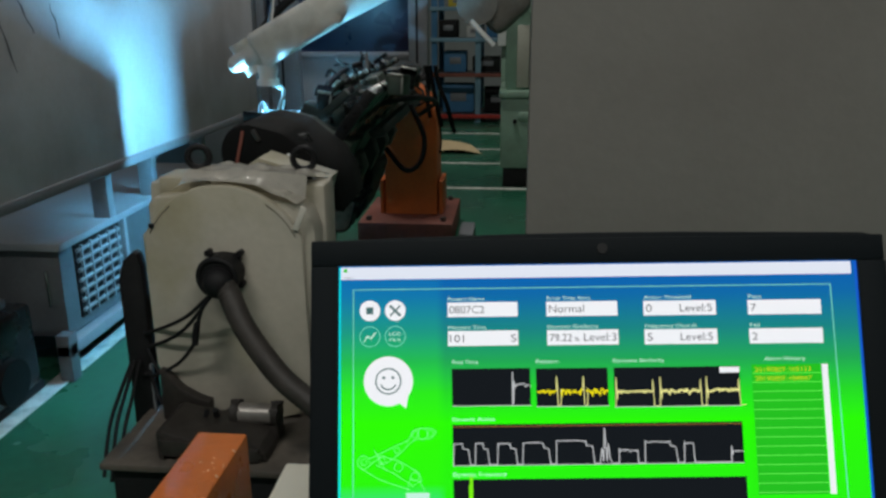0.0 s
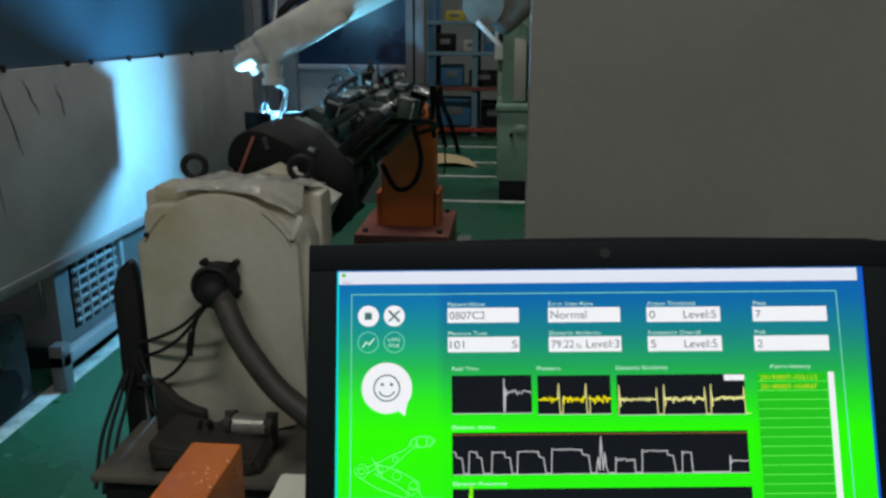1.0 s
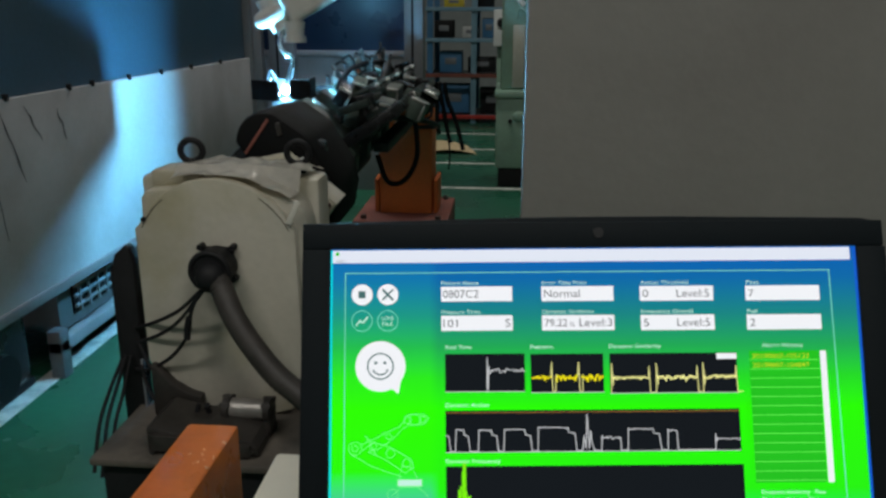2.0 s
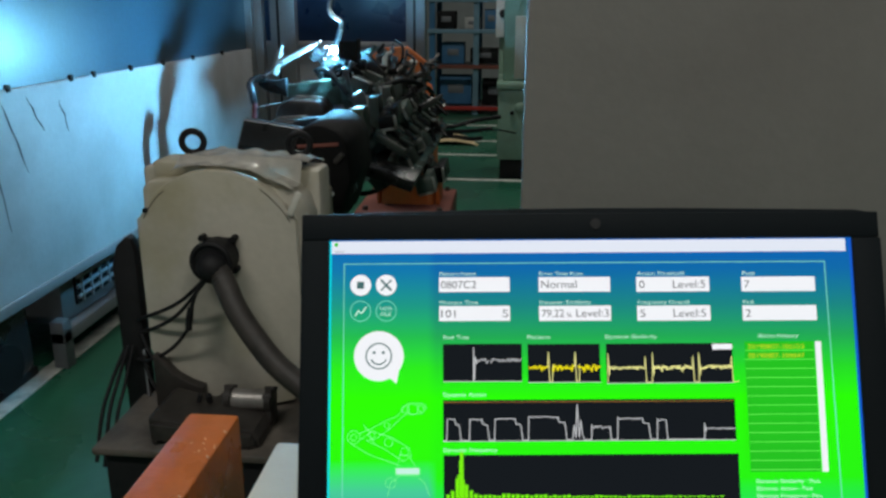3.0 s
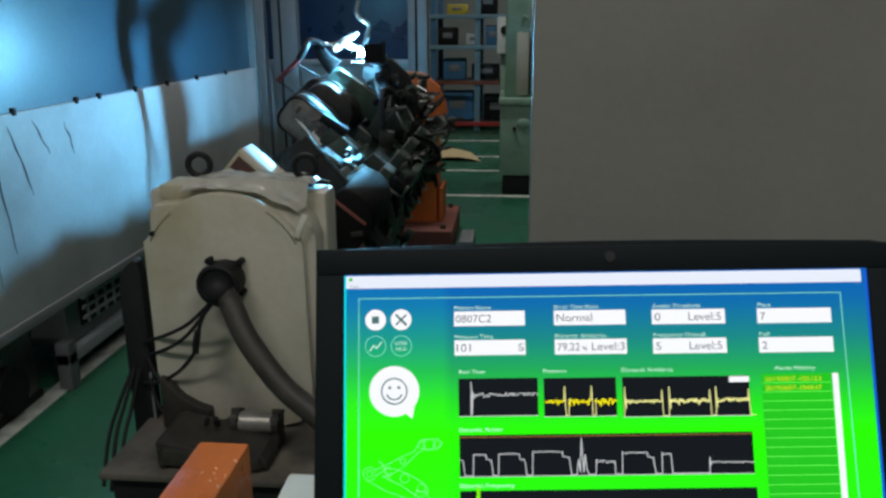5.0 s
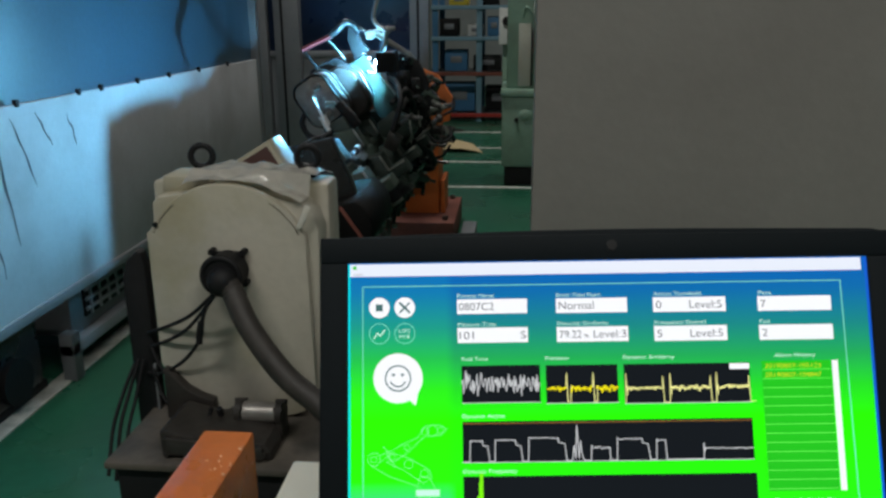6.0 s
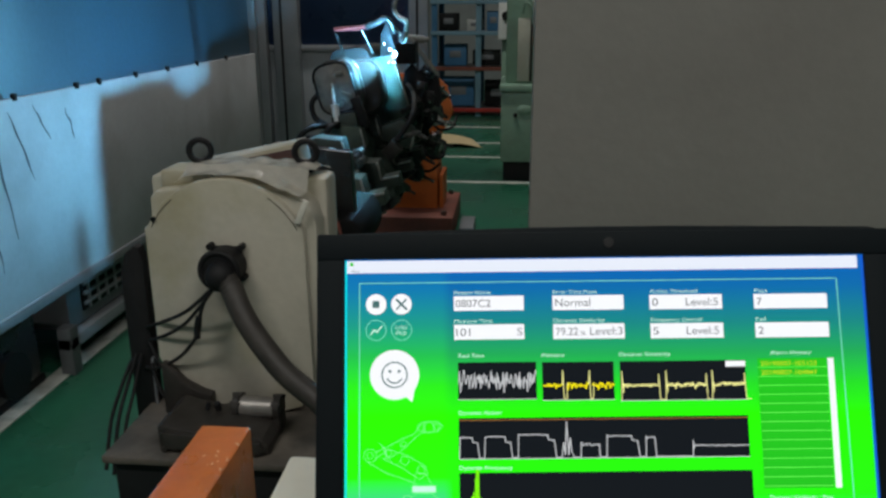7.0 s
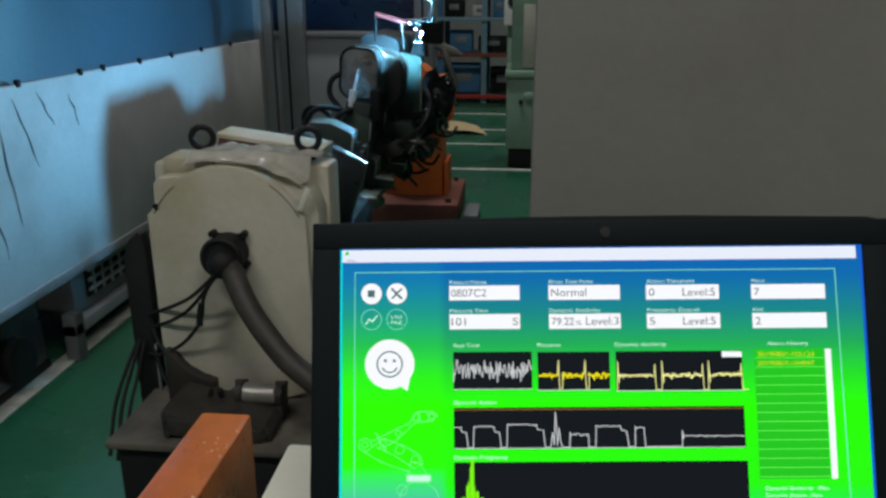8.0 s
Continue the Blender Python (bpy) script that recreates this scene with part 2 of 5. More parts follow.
def build_headstock():
    th = thing("positioner_headstock", "cream painted welding positioner headstock, stained, on a brown base", "welding positioner", pose(AX, 1.5, 0.345))
    b = at_base(th)
    bm = bmesh.new()
    add_prism(bm, [(-0.70, 0.45), (-0.66, 0.352), (-0.44, 0.352), (-0.385, 0.40), (-0.375, 0.74), (-0.385, 0.775), (-0.405, 0.795), (-0.46, 0.805), (-0.64, 0.808), (-0.69, 0.803), (-0.703, 0.79), (-0.705, 0.735), (-0.722, 0.728), (-0.722, 0.47)], 0.10, Matrix.Translation((0, 1.455, 0)), 0.006)
    body = part("body", bm, CREAM, th, m=b)
    bm = bmesh.new()
    add_prism(bm, [(-0.712, 0.46), (-0.655, 0.36), (-0.63, 0.349), (-0.46, 0.349), (-0.42, 0.36), (-0.392, 0.42), (-0.398, 0.735)] + arc_points(AX, AZ, 0.168, 31, 149) + [(-0.708, 0.735)], 0.022, Matrix.Translation((0, 1.437, 0)), 0.004)
    cover = part("front_cover", bm, CREAM, th, "cream cover plate with yellow stains", b)
    for x, z, w in ((-0.691, 0.752, 0.01), (-0.406, 0.752, 0.01)):
        part("cover_screw", add_cyl(bmesh.new(), w / 2, w / 2, 0.006, pose(x, 1.435, z, 90), 10), BLACK, cover)
    # shadow along the round cover's edge, drawn as two thin dark arcs
    for a0, a1 in ((26, 56), (128, 154)):
        part("cover_shadow_line", add_tube(bmesh.new(), [(x, 1.4366, z) for x, z in arc_points(AX, AZ, 0.160, a0, a1, 8)], 0.0008, 6, 2), CONDUIT, cover)
    bm = span((-0.728, 1.515, 0.352), (-0.366, 1.60, 0.822), 0.012)
    part("gear_housing", bm, CREAM, th, m=b)
    bm = span((-0.70, 1.50, 0.80), (-0.60, 1.59, 0.835), 0.008)
    part("mounting_pad", bm, CREAM, th, m=b)
    for x in (-0.632, -0.415):
        bm = bmesh.new()
        add_torus(bm, 0.0215, 0.0065, pose(x, 1.55, 0.866, 0, 0, 12))
        add_cyl(bm, 0.011, 0.009, 0.016, pose(x, 1.55, 0.840), 14)
        add_cyl(bm, 0.016, 0.016, 0.006, pose(x, 1.55, 0.829), 14)
        part("lifting_eye", bm, BLACK, th, "black steel lifting eye bolt", b)
    # crumpled film on the top
    bm = bmesh.new()
    nx, ny = 26, 12
    grid = []
    for j in range(ny + 1):
        row = []
        for i in range(nx + 1):
            u, v = i / nx, j / ny
            x = -0.645 + 0.24 * u + 0.03 * v
            y = 1.44 + 0.16 * v
            crest = 0.833 - 1.9 * (x - AX + 0.0) ** 2 if v < 0.3 else 0.838 - 0.5 * (x - AX) ** 2
            z = crest + 0.006 + 0.012 * noise.noise((x * 28, y * 28, 2.0)) + 0.014 * math.sin(math.pi * v) * (0.6 + 0.4 * noise.noise((x * 14, 3.1, 0)))
            row.append(bm.verts.new((x, y, z)))
        grid.append(row)
    for j in range(ny):
        for i in range(nx):
            bm.faces.new((grid[j][i], grid[j][i + 1], grid[j + 1][i + 1], grid[j + 1][i]))
    bmesh.ops.solidify(bm, geom=bm.faces[:], thickness=0.002)
    part("cover_film", bm, PLASTIC_FILM, th, "wrinkled shiny plastic film", b)
    # tape on the right shoulder
    bm = boxed((0.012, 0.005, 0.05), pose(-0.398, 1.434, 0.772, 0, 24, 0), 0.002)
    part("tape_strip", bm, PLASTIC_FILM, th, m=b)
    # socket and plug
    bm = bmesh.new()
    add_box(bm, (0.062, 0.012, 0.062), pose(-0.548, 1.430, 0.672), 0.003)
    for sx in (-1, 1):
        for sz in (-1, 1):
            add_cyl(bm, 0.0065, 0.0065, 0.018, pose(-0.548 + sx * 0.031, 1.428, 0.672 + sz * 0.031, 90), 10)
    socket = part("cable_socket", bm, BLACK, th, m=b)
    bm = bmesh.new()
    add_cyl(bm, 0.038, 0.036, 0.05, pose(-0.548, 1.405, 0.668, 90), 24)
    add_torus(bm, 0.036, 0.006, pose(-0.548, 1.382, 0.668))
    add_ball(bm, 0.030, pose(-0.544, 1.378, 0.660))
    part("plug", bm, BLACK, socket)
    bm = bmesh.new()
    add_tube(bm, [(-0.542, 1.385, 0.665), (-0.520, 1.365, 0.640), (-0.490, 1.34, 0.592), (-0.452, 1.32, 0.546), (-0.406, 1.30, 0.502), (-0.345, 1.28, 0.462), (-0.28, 1.25, 0.42)], 0.0215, 14, 14, 0.03)
    part("conduit", bm, CONDUIT, th, "thick brown-black flexible cable conduit", b)
    return th


def build_base():
    th = thing("pedestal", "brown grease-stained steel base plate on dark legs", "pedestal", pose(-0.55, 1.5, 0))
    b = at_base(th)
    part("base_plate", span((-0.752, 1.245, 0.330), (-0.33, 1.80, 0.345), 0.004), BROWN_PLATE, th, m=b)
    part("apron", span((-0.735, 1.262, 0.14), (-0.34, 1.275, 0.328), 0.003), BLACK, th, m=b)
    for x in (-0.72, -0.37):
        for y in (1.30, 1.74):
            part("leg", span((x - 0.025, y - 0.025, 0), (x + 0.025, y + 0.025, 0.330), 0.004), BLACK_GLOSS, th, m=b)
    part("cross_rail", span((-0.70, 1.28, 0.05), (-0.39, 1.32, 0.09), 0.003), STEEL_GREY, th, m=b)
    return th


def build_drum():
    th = thing("drive_motor", "small greasy motor with a steel barrel lying on the base", "electric motor", pose(-0.50, 1.36, 0.345))
    b = at_base(th)
    barrel = part("barrel", add_cyl(bmesh.new(), 0.020, 0.020, 0.066, pose(-0.484, 1.36, 0.400, 0, 90), 28), BRIGHT_STEEL, th, "worn bare steel barrel", b)
    for x in (-0.524, -0.444):
        bm = bmesh.new()
        add_cyl(bm, 0.026, 0.026, 0.012, pose(x, 1.36, 0.400, 0, 90), 24)
        add_box(bm, (0.014, 0.044, 0.04), pose(x, 1.36, 0.375), 0.003)
        for a in (-50, 0, 50):
            add_cyl(bm, 0.004, 0.004, 0.018, pose(x, 1.36 + 0.024 * math.sin(radians(a)), 0.400 + 0.024 * math.cos(radians(a)), 0, 90), 6)
        part("flange", bm, GREASE, barrel)
    bm = bmesh.new()
    add_prism(bm, [(-0.650, 0.346), (-0.652, 0.395), (-0.640, 0.402), (-0.600, 0.392), (-0.565, 0.386), (-0.535, 0.396), (-0.452, 0.380), (-0.440, 0.366), (-0.440, 0.346)], 0.125, Matrix.Translation((0, 1.272, 0)), 0.008)
    case = part("gearbox", bm, GREASE, th, m=b)
    part("cover_plate", add_box(bmesh.new(), (0.09, 0.010, 0.034), pose(-0.592, 1.268, 0.370, 0, 3, 0), 0.003), GREASE, case)
    part("cover_plate", add_box(bmesh.new(), (0.05, 0.010, 0.026), pose(-0.478, 1.268, 0.363), 0.003), GREASE, case)
    for x, z in ((-0.638, 0.384), (-0.638, 0.354), (-0.540, 0.374), (-0.51, 0.356), (-0.452, 0.362)):
        part("bolt", add_cyl(bmesh.new(), 0.005, 0.005, 0.010, pose(x, 1.269, z, 90), 6), GREASE, case)
    # sloping bracket against the duct
    bm = bmesh.new()
    add_prism(bm, [(-0.70, 0.346), (-0.70, 0.455), (-0.688, 0.452), (-0.655, 0.415), (-0.625, 0.398), (-0.60, 0.390), (-0.60, 0.346)], 0.03, Matrix.Translation((0, 1.415, 0)), 0.004)
    part("bracket", bm, GREASE, th, m=b)
    part("grease_nipple", add_cyl(bmesh.new(), 0.006, 0.006, 0.02, pose(-0.565, 1.36, 0.396, 20), 8), BLACK, th, m=b)
    part("grease_nipple", add_cyl(bmesh.new(), 0.005, 0.005, 0.016, pose(-0.585, 1.36, 0.396, -10, 15), 8), BLACK, th, m=b)


def build_cables():
    th = thing("cable_duct", "black upright cable duct with hanging cables", "cable duct", pose(-0.76, 1.47, 0))
    b = at_base(th)
    bm = bmesh.new()
    add_prism(bm, [(-0.785, 0.0), (-0.735, 0.0), (-0.735, 0.66), (-0.742, 0.685), (-0.75, 0.69), (-0.772, 0.67), (-0.785, 0.63)], 0.03, Matrix.Translation((0, 1.46, 0)), 0.004)
    part("duct", bm, BLACK, th, m=b)
    part("edge_strip", span((-0.737, 1.452, 0.345), (-0.732, 1.462, 0.45), 0.001), STEEL_GREY, th, m=b)
    runs = [
        [(-0.53, 1.375, 0.668), (-0.566, 1.37, 0.632), (-0.617, 1.39, 0.586), (-0.673, 1.42, 0.551), (-0.74, 1.455, 0.518)],
        [(-0.54, 1.375, 0.660), (-0.579, 1.37, 0.609), (-0.625, 1.39, 0.559), (-0.676, 1.42, 0.521), (-0.74, 1.455, 0.487)],
        [(-0.55, 1.375, 0.655), (-0.572, 1.37, 0.62), (-0.587, 1.37, 0.585), (-0.60, 1.38, 0.54), (-0.653, 1.41, 0.477), (-0.717, 1.44, 0.435), (-0.75, 1.455, 0.428)],
        [(-0.590, 1.37, 0.580), (-0.596, 1.37, 0.555), (-0.598, 1.37, 0.535)],
        [(-0.775, 1.45, 0.45), (-0.79, 1.42, 0.40), (-0.80, 1.38, 0.34), (-0.795, 1.33, 0.26)],
        [(-0.765, 1.45, 0.46), (-0.778, 1.42, 0.40), (-0.785, 1.38, 0.34), (-0.78, 1.33, 0.25)],
        [(-0.755, 1.45, 0.46), (-0.765, 1.42, 0.39), (-0.77, 1.38, 0.33), (-0.765, 1.34, 0.24)],
        [(-0.735, 1.45, 0.49), (-0.715, 1.44, 0.45), (-0.68, 1.43, 0.41), (-0.65, 1.42, 0.39)],
        [(-0.735, 1.45, 0.44), (-0.722, 1.44, 0.40), (-0.70, 1.43, 0.37), (-0.65, 1.42, 0.36)],
        [(-0.49, 1.36, 0.60), (-0.455, 1.35, 0.555), (-0.41, 1.33, 0.50), (-0.35, 1.3, 0.45)],
    ]
    for i, r in enumerate(runs):
        part("cable", add_tube(bmesh.new(), r, 0.0065 if i == 3 else 0.0038, 8, 5), BLACK, th, m=b)


build_headstock()
build_base()
build_drum()
build_cables()


# ---- turning jig between headstock and tailstock (axis along y) ----
def build_jig():
    th = thing("welding_jig", "dark green welding jig with clamps, hoses and a black steel drum", "welding jig", pose(JX, 0, JZ))
    bm = bmesh.new()
    add_prism(bm, [(-0.12, 0.155), (0.12, 0.155), (0.12, -0.06), (0.04, -0.155), (-0.12, -0.155)], 0.10, pose(0.0, 1.70, 0.0, 0, -12, 0), 0.005)
    plate = part("faceplate", bm, CREAM, th, "cream painted square faceplate")
    bm = bmesh.new()
    add_prism(bm, [(-0.112, 0.146), (0.112, 0.146), (0.112, -0.055), (0.036, -0.146), (-0.112, -0.146)], 0.006, pose(0.0, 1.693, 0.0, 0, -12, 0), 0.001)
    part("plate_face", bm, DARK_RED, plate, "dark red-brown plate face")
    part("spindle", add_cyl(bmesh.new(), 0.075, 0.075, 0.10, pose(0, 1.64, 0, 90), 32), DARK_STEEL, th)
    part("tail_spindle", add_cyl(bmesh.new(), 0.05, 0.05, 0.12, pose(0, 3.98, 0, 90), 32), DARK_STEEL, th)
    tailplate = bmesh.new()
    add_cyl(tailplate, 0.15, 0.15, 0.03, pose(0, 3.90, 0, 90), 36)
    add_prism(tailplate, [(0.05, -0.10), (0.22, -0.12), (0.27, -0.02), (0.24, 0.10), (0.17, 0.16), (0.05, 0.10)], 0.04, Matrix.Translation((0, 3.80, 0)), 0.006)
    part("tail_plate", tailplate, ORANGE_TAIL, th, "orange painted end plate")
    # long beams
    part("main_beam", boxed((0.09, 2.06, 0.10), pose(0.02, 2.85, -0.05), 0.008), JIG_GREEN, th)
    bm = bmesh.new()
    add_prism(bm, [(-0.03, 0.14), (0.16, 0.12), (0.17, -0.12), (0.04, -0.18), (-0.10, -0.10), (-0.10, 0.08)], 0.04, Matrix.Translation((0, 1.92, 0)), 0.004)
    part("end_bracket", bm, BLACK_GLOSS, th)
    # drum with its end lid (rounded square in section)
    def rounded(cx, cz, w, h, r, lean=0):
        pts = []
        for sx, sz, a in ((1, 1, 0), (-1, 1, 90), (-1, -1, 180), (1, -1, 270)):
            pts += arc_points(cx + sx * (w / 2 - r), cz + sz * (h / 2 - r), r, a, a + 90, 6)
        c = Vector((cx, cz))
        out = []
        for q in pts:
            d = Vector(q) - c
            d.rotate(Matrix.Rotation(radians(lean), 2))
            out.append(tuple(c + d))
        return out

    def ring(name, outline, y, r, material, parent):
        part(name, add_tube(bmesh.new(), [(x, y, z) for x, z in outline + outline[:1]], r, 8, 1), material, parent)

    bm = bmesh.new()
    add_prism(bm, rounded(-0.038, 0.197, 0.138, 0.174, 0.046, 15), 0.10, Matrix.Translation((0, 2.712, 0)), 0.008)
    drum = part("drum", bm, TANK_GREY, th, "black glossy welded steel drum")
    bm = bmesh.new()
    add_prism(bm, rounded(0.005, 0.185, 0.175, 0.185, 0.06, 10), 0.15, Matrix.Translation((0, 2.80, 0)), 0.012)
    part("drum_shell", bm, TANK_GREY, drum, "oily dark steel shell")
    face = rounded(-0.045, 0.197, 0.128, 0.166, 0.042, 15)
    bm = bmesh.new()
    add_prism(bm, face, 0.03, Matrix.Translation((0, 2.695, 0)), 0.006)
    lid = part("drum_lid", bm, GREY_LID, drum, "dull grey steel end lid with a raised rim")
    ring("rim", face, 2.694, 0.0042, BLACK_GLOSS, lid)
    part("lid_lug", boxed((0.026, 0.012, 0.016), pose(-0.030, 2.690, 0.245, 0, -10, 0), 0.004), LINK_GREY, lid)
    part("lid_lug", boxed((0.034, 0.012, 0.012), pose(-0.006, 2.690, 0.178, 0, 20, 0), 0.004), LINK_GREY, lid)
    ring("drum_bead", rounded(-0.038, 0.197, 0.144, 0.180, 0.046, 15), 2.76, 0.004, DARK_STEEL, drum)
    ring("drum_bead", rounded(0.005, 0.185, 0.180, 0.190, 0.06, 10), 2.88, 0.004, DARK_STEEL, drum)
    # air cylinder before the lid, on its bracket
    q = pose(-0.036, 2.64, 0.15, 0, -6, 0)
    bm = bmesh.new()
    add_cyl(bm, 0.0125, 0.0125, 0.050, q @ pose(0, 0, -0.030), 20)
    add_cyl(bm, 0.0145, 0.0145, 0.006, q @ pose(0, 0, -0.004), 20)
    add_cyl(bm, 0.0050, 0.0045, 0.055, q @ pose(0, 0, 0.024), 12)
    add_cyl(bm, 0.0020, 0.0015, 0.018, q @ pose(0, 0, 0.060), 8)
    cyl = part("air_cylinder", bm, BRIGHT, th, "bright steel air cylinder")
    part("cylinder_foot", add_cyl(bmesh.new(), 0.017, 0.017, 0.022, q @ pose(0, 0, -0.066), 16), BLACK, cyl)
    part("rod_eye", add_torus(bmesh.new(), 0.014, 0.003, q @ pose(0.024, 0.0, 0.0)), DARK_STEEL, cyl)
    part("arm_bracket", boxed((0.085, 0.06, 0.13), pose(0.005, 2.66, 0.055, 0, -12, 0), 0.006), DARK_GREEN, th)
    part("arm_bracket", boxed((0.03, 0.04, 0.10), pose(0.045, 2.66, 0.125, 0, -20, 0), 0.004), BLACK, th)
    # leaning green upright plate behind the drum
    bm = bmesh.new()
    add_prism(bm, [(0.036, 0.280), (0.112, 0.291), (0.180, 0.09), (0.140, 0.055), (0.085, 0.055)], 0.035, Matrix.Translation((0, 2.955, 0)), 0.004)
    upright = part("upright", bm, JIG_BRIGHT, th, "dark green leaning upright plate")
    # highlight down the upright's right edge, put in as a pale strip
    part("edge_highlight", boxed((0.005, 0.006, 0.19), pose(0.146, 2.953, 0.186, 0, -18.5, 0), 0.001), JIG_EDGE, upright)
    # dark steelwork behind and beside it
    bm = bmesh.new()
    add_prism(bm, [(0.10, 0.02), (0.20, -0.03), (0.255, 0.03), (0.275, 0.12), (0.262, 0.20), (0.215, 0.25), (0.185, 0.22), (0.16, 0.25), (0.13, 0.22)], 0.03, Matrix.Translation((0, 3.14, 0)), 0.003)
    part("backing_plate", bm, BLACK, th, "sooty black backing plate")
    # block added behind the drum, sized to stop arc light on the far shield
    bm = bmesh.new()
    add_prism(bm, rounded(-0.035, 0.20, 0.15, 0.23, 0.04, 8), 0.36, Matrix.Translation((0, 2.957, 0)), 0.006)
    part("arc_blocker", bm, BLACK, th, "added black block behind the drum that keeps arc light off the far shield")
    for x, z, w, h, a, y in ((0.232, 0.225, 0.05, 0.034, 35, 3.07), (0.205, 0.165, 0.04, 0.05, 15, 3.05), (0.19, 0.105, 0.05, 0.04, -20, 3.03), (0.232, 0.118, 0.034, 0.06, 10, 3.08), (0.165, 0.055, 0.06, 0.045, 25, 3.02), (0.225, 0.06, 0.04, 0.05, -12, 3.07)):
        q = pose(x, y, z, rng.uniform(-8, 8), a, rng.uniform(-12, 12))
        bm = bmesh.new()
        add_box(bm, (w, 0.05, h), q, 0.004)
        add_cyl(bm, 0.007, 0.007, 0.04, q @ pose(0.004, -0.03, 0.004, 90), 10)
        add_cyl(bm, 0.011, 0.011, 0.010, q @ pose(0.004, -0.030, 0.004, 90), 6)
        clamp = part("clamp_body", bm, BLACK_GLOSS, th)
        part("pin", add_cyl(bmesh.new(), 0.0045, 0.0045, 0.012, q @ pose(0.004, -0.052, 0.004, 90), 8), CHROME, clamp)
    # red lever, its black clamp head and the steel push rods
    red = part("lever", add_tube(bmesh.new(), [(-0.085, 2.90, 0.381), (-0.05, 2.90, 0.385), (0.0, 2.90, 0.388), (0.045, 2.90, 0.394)], 0.0085, 10, 5), LEVER_RED, th, "dull red painted lever bar")
    part("lever_grip", add_tube(bmesh.new(), [(0.03, 2.90, 0.392), (0.065, 2.90, 0.404), (0.092, 2.91, 0.418), (0.112, 2.92, 0.405), (0.125, 2.93, 0.37)], 0.013, 12, 5), BLACK_GLOSS, red)
    part("lever_stay", add_tube(bmesh.new(), [(-0.083, 2.90, 0.38), (-0.071, 2.90, 0.345), (-0.055, 2.90, 0.292)], 0.0045, 8, 4), BLACK_GLOSS, red)
    part("lever_stay", add_tube(bmesh.new(), [(0.01, 2.90, 0.388), (0.028, 2.91, 0.345), (0.045, 2.93, 0.30)], 0.004, 8, 4), DARK_STEEL, red)
    bm = bmesh.new()
    add_prism(bm, [(0.07, 0.285), (0.072, 0.36), (0.09, 0.40), (0.115, 0.395), (0.118, 0.34), (0.135, 0.30)], 0.03, Matrix.Translation((0, 2.945, 0)), 0.003)
    part("clamp_head", bm, BLACK, th, "black clamp head over the upright")
    for (x0, z0), (x1, z1), r_, mt in (((0.135, 0.352), (0.222, 0.345), 0.014, LINK_GREY), ((0.176, 0.345), (0.262, 0.232), 0.0105, LINK_GREY), ((0.11, 0.40), (0.20, 0.30), 0.0055, CHROME)):
        a_, b_ = Vector((x0, 2.97, z0)), Vector((x1, 3.0, z1))
        d = b_ - a_
        turn_ = d.normalized().to_track_quat("Z", "Y").to_matrix().to_4x4()
        bm = add_cyl(bmesh.new(), r_, r_, d.length, Matrix.Translation((a_ + b_) / 2) @ turn_, 16)
        add_cyl(bm, r_ * 1.3, r_ * 1.3, 0.012, Matrix.Translation(a_ + d * 0.2) @ turn_, 16)
        add_cyl(bm, r_ * 0.6, r_ * 0.6, 0.04, Matrix.Translation(b_) @ turn_, 12)
        part("push_rod", bm, mt, th, "worn steel push rod")
    # locating plates in a row along the beam, their lit edges put in as pale strips
    for k, y in enumerate((2.30, 2.56, 2.82, 3.08, 3.34)):
        sx = 0.006 * k
        bm = bmesh.new()
        add_prism(bm, [(-0.035, -0.125), (-0.035, -0.045), (-0.01, -0.028), (0.112, -0.028), (0.124, -0.082), (0.175, -0.070), (0.185, -0.104), (0.118, -0.125)], 0.09, Matrix.Translation((sx, y, 0)), 0.004)
        block = part("step_block", bm, (JIG_GREEN, DARK_GREEN)[k % 2], th, "dark green stepped locating block")
        part("edge_highlight", boxed((0.007, 0.006, 0.058), pose(0.1165 + sx, y - 0.002, -0.056, 0, -13, 0), 0.001), JIG_EDGE, block, "pale strip put in for the edge's highlight")
        part("edge_highlight", boxed((0.062, 0.006, 0.006), pose(0.152 + sx, y - 0.002, -0.077, 0, -14, 0), 0.001), JIG_EDGE, block)
        part("bolt", add_cyl(bmesh.new(), 0.008, 0.008, 0.012, pose(0.03 + sx, y - 0.004, -0.09, 90), 6), GREASE, block)
        bm = bmesh.new()
        add_prism(bm, [(-0.085, 0.0), (-0.09, 0.065), (-0.03, 0.085), (0.045, 0.078), (0.062, 0.01), (0.02, -0.03), (-0.05, -0.035)], 0.08, Matrix.Translation((sx, y + 0.05, 0)), 0.004)
        block = part("step_block", bm, (DARK_GREEN, JIG_GREEN)[k % 2], th, "dark green stepped locating block")
        part("edge_highlight", boxed((0.006, 0.006, 0.062), pose(0.055 + sx, y + 0.048, 0.044, 0, -14, 0), 0.001), JIG_EDGE, block, "pale strip put in for the edge's highlight")
        if k > 1:
            bm = bmesh.new()
            add_prism(bm, [(0.085, 0.0), (0.085, 0.05), (0.16, 0.075), (0.205, 0.03), (0.19, -0.03), (0.13, -0.02)], 0.07, Matrix.Translation((0, y + 0.02, 0)), 0.004)
            block = part("step_block", bm, DARK_GREEN, th, "dark green stepped locating block")
            part("edge_highlight", boxed((0.006, 0.006, 0.07), pose(0.198, y + 0.018, 0.0, 0, 12, 0), 0.001), JIG_EDGE, block, "pale strip put in for the edge's highlight")
    # smooth black hood near the faceplate
    bm = bmesh.new()
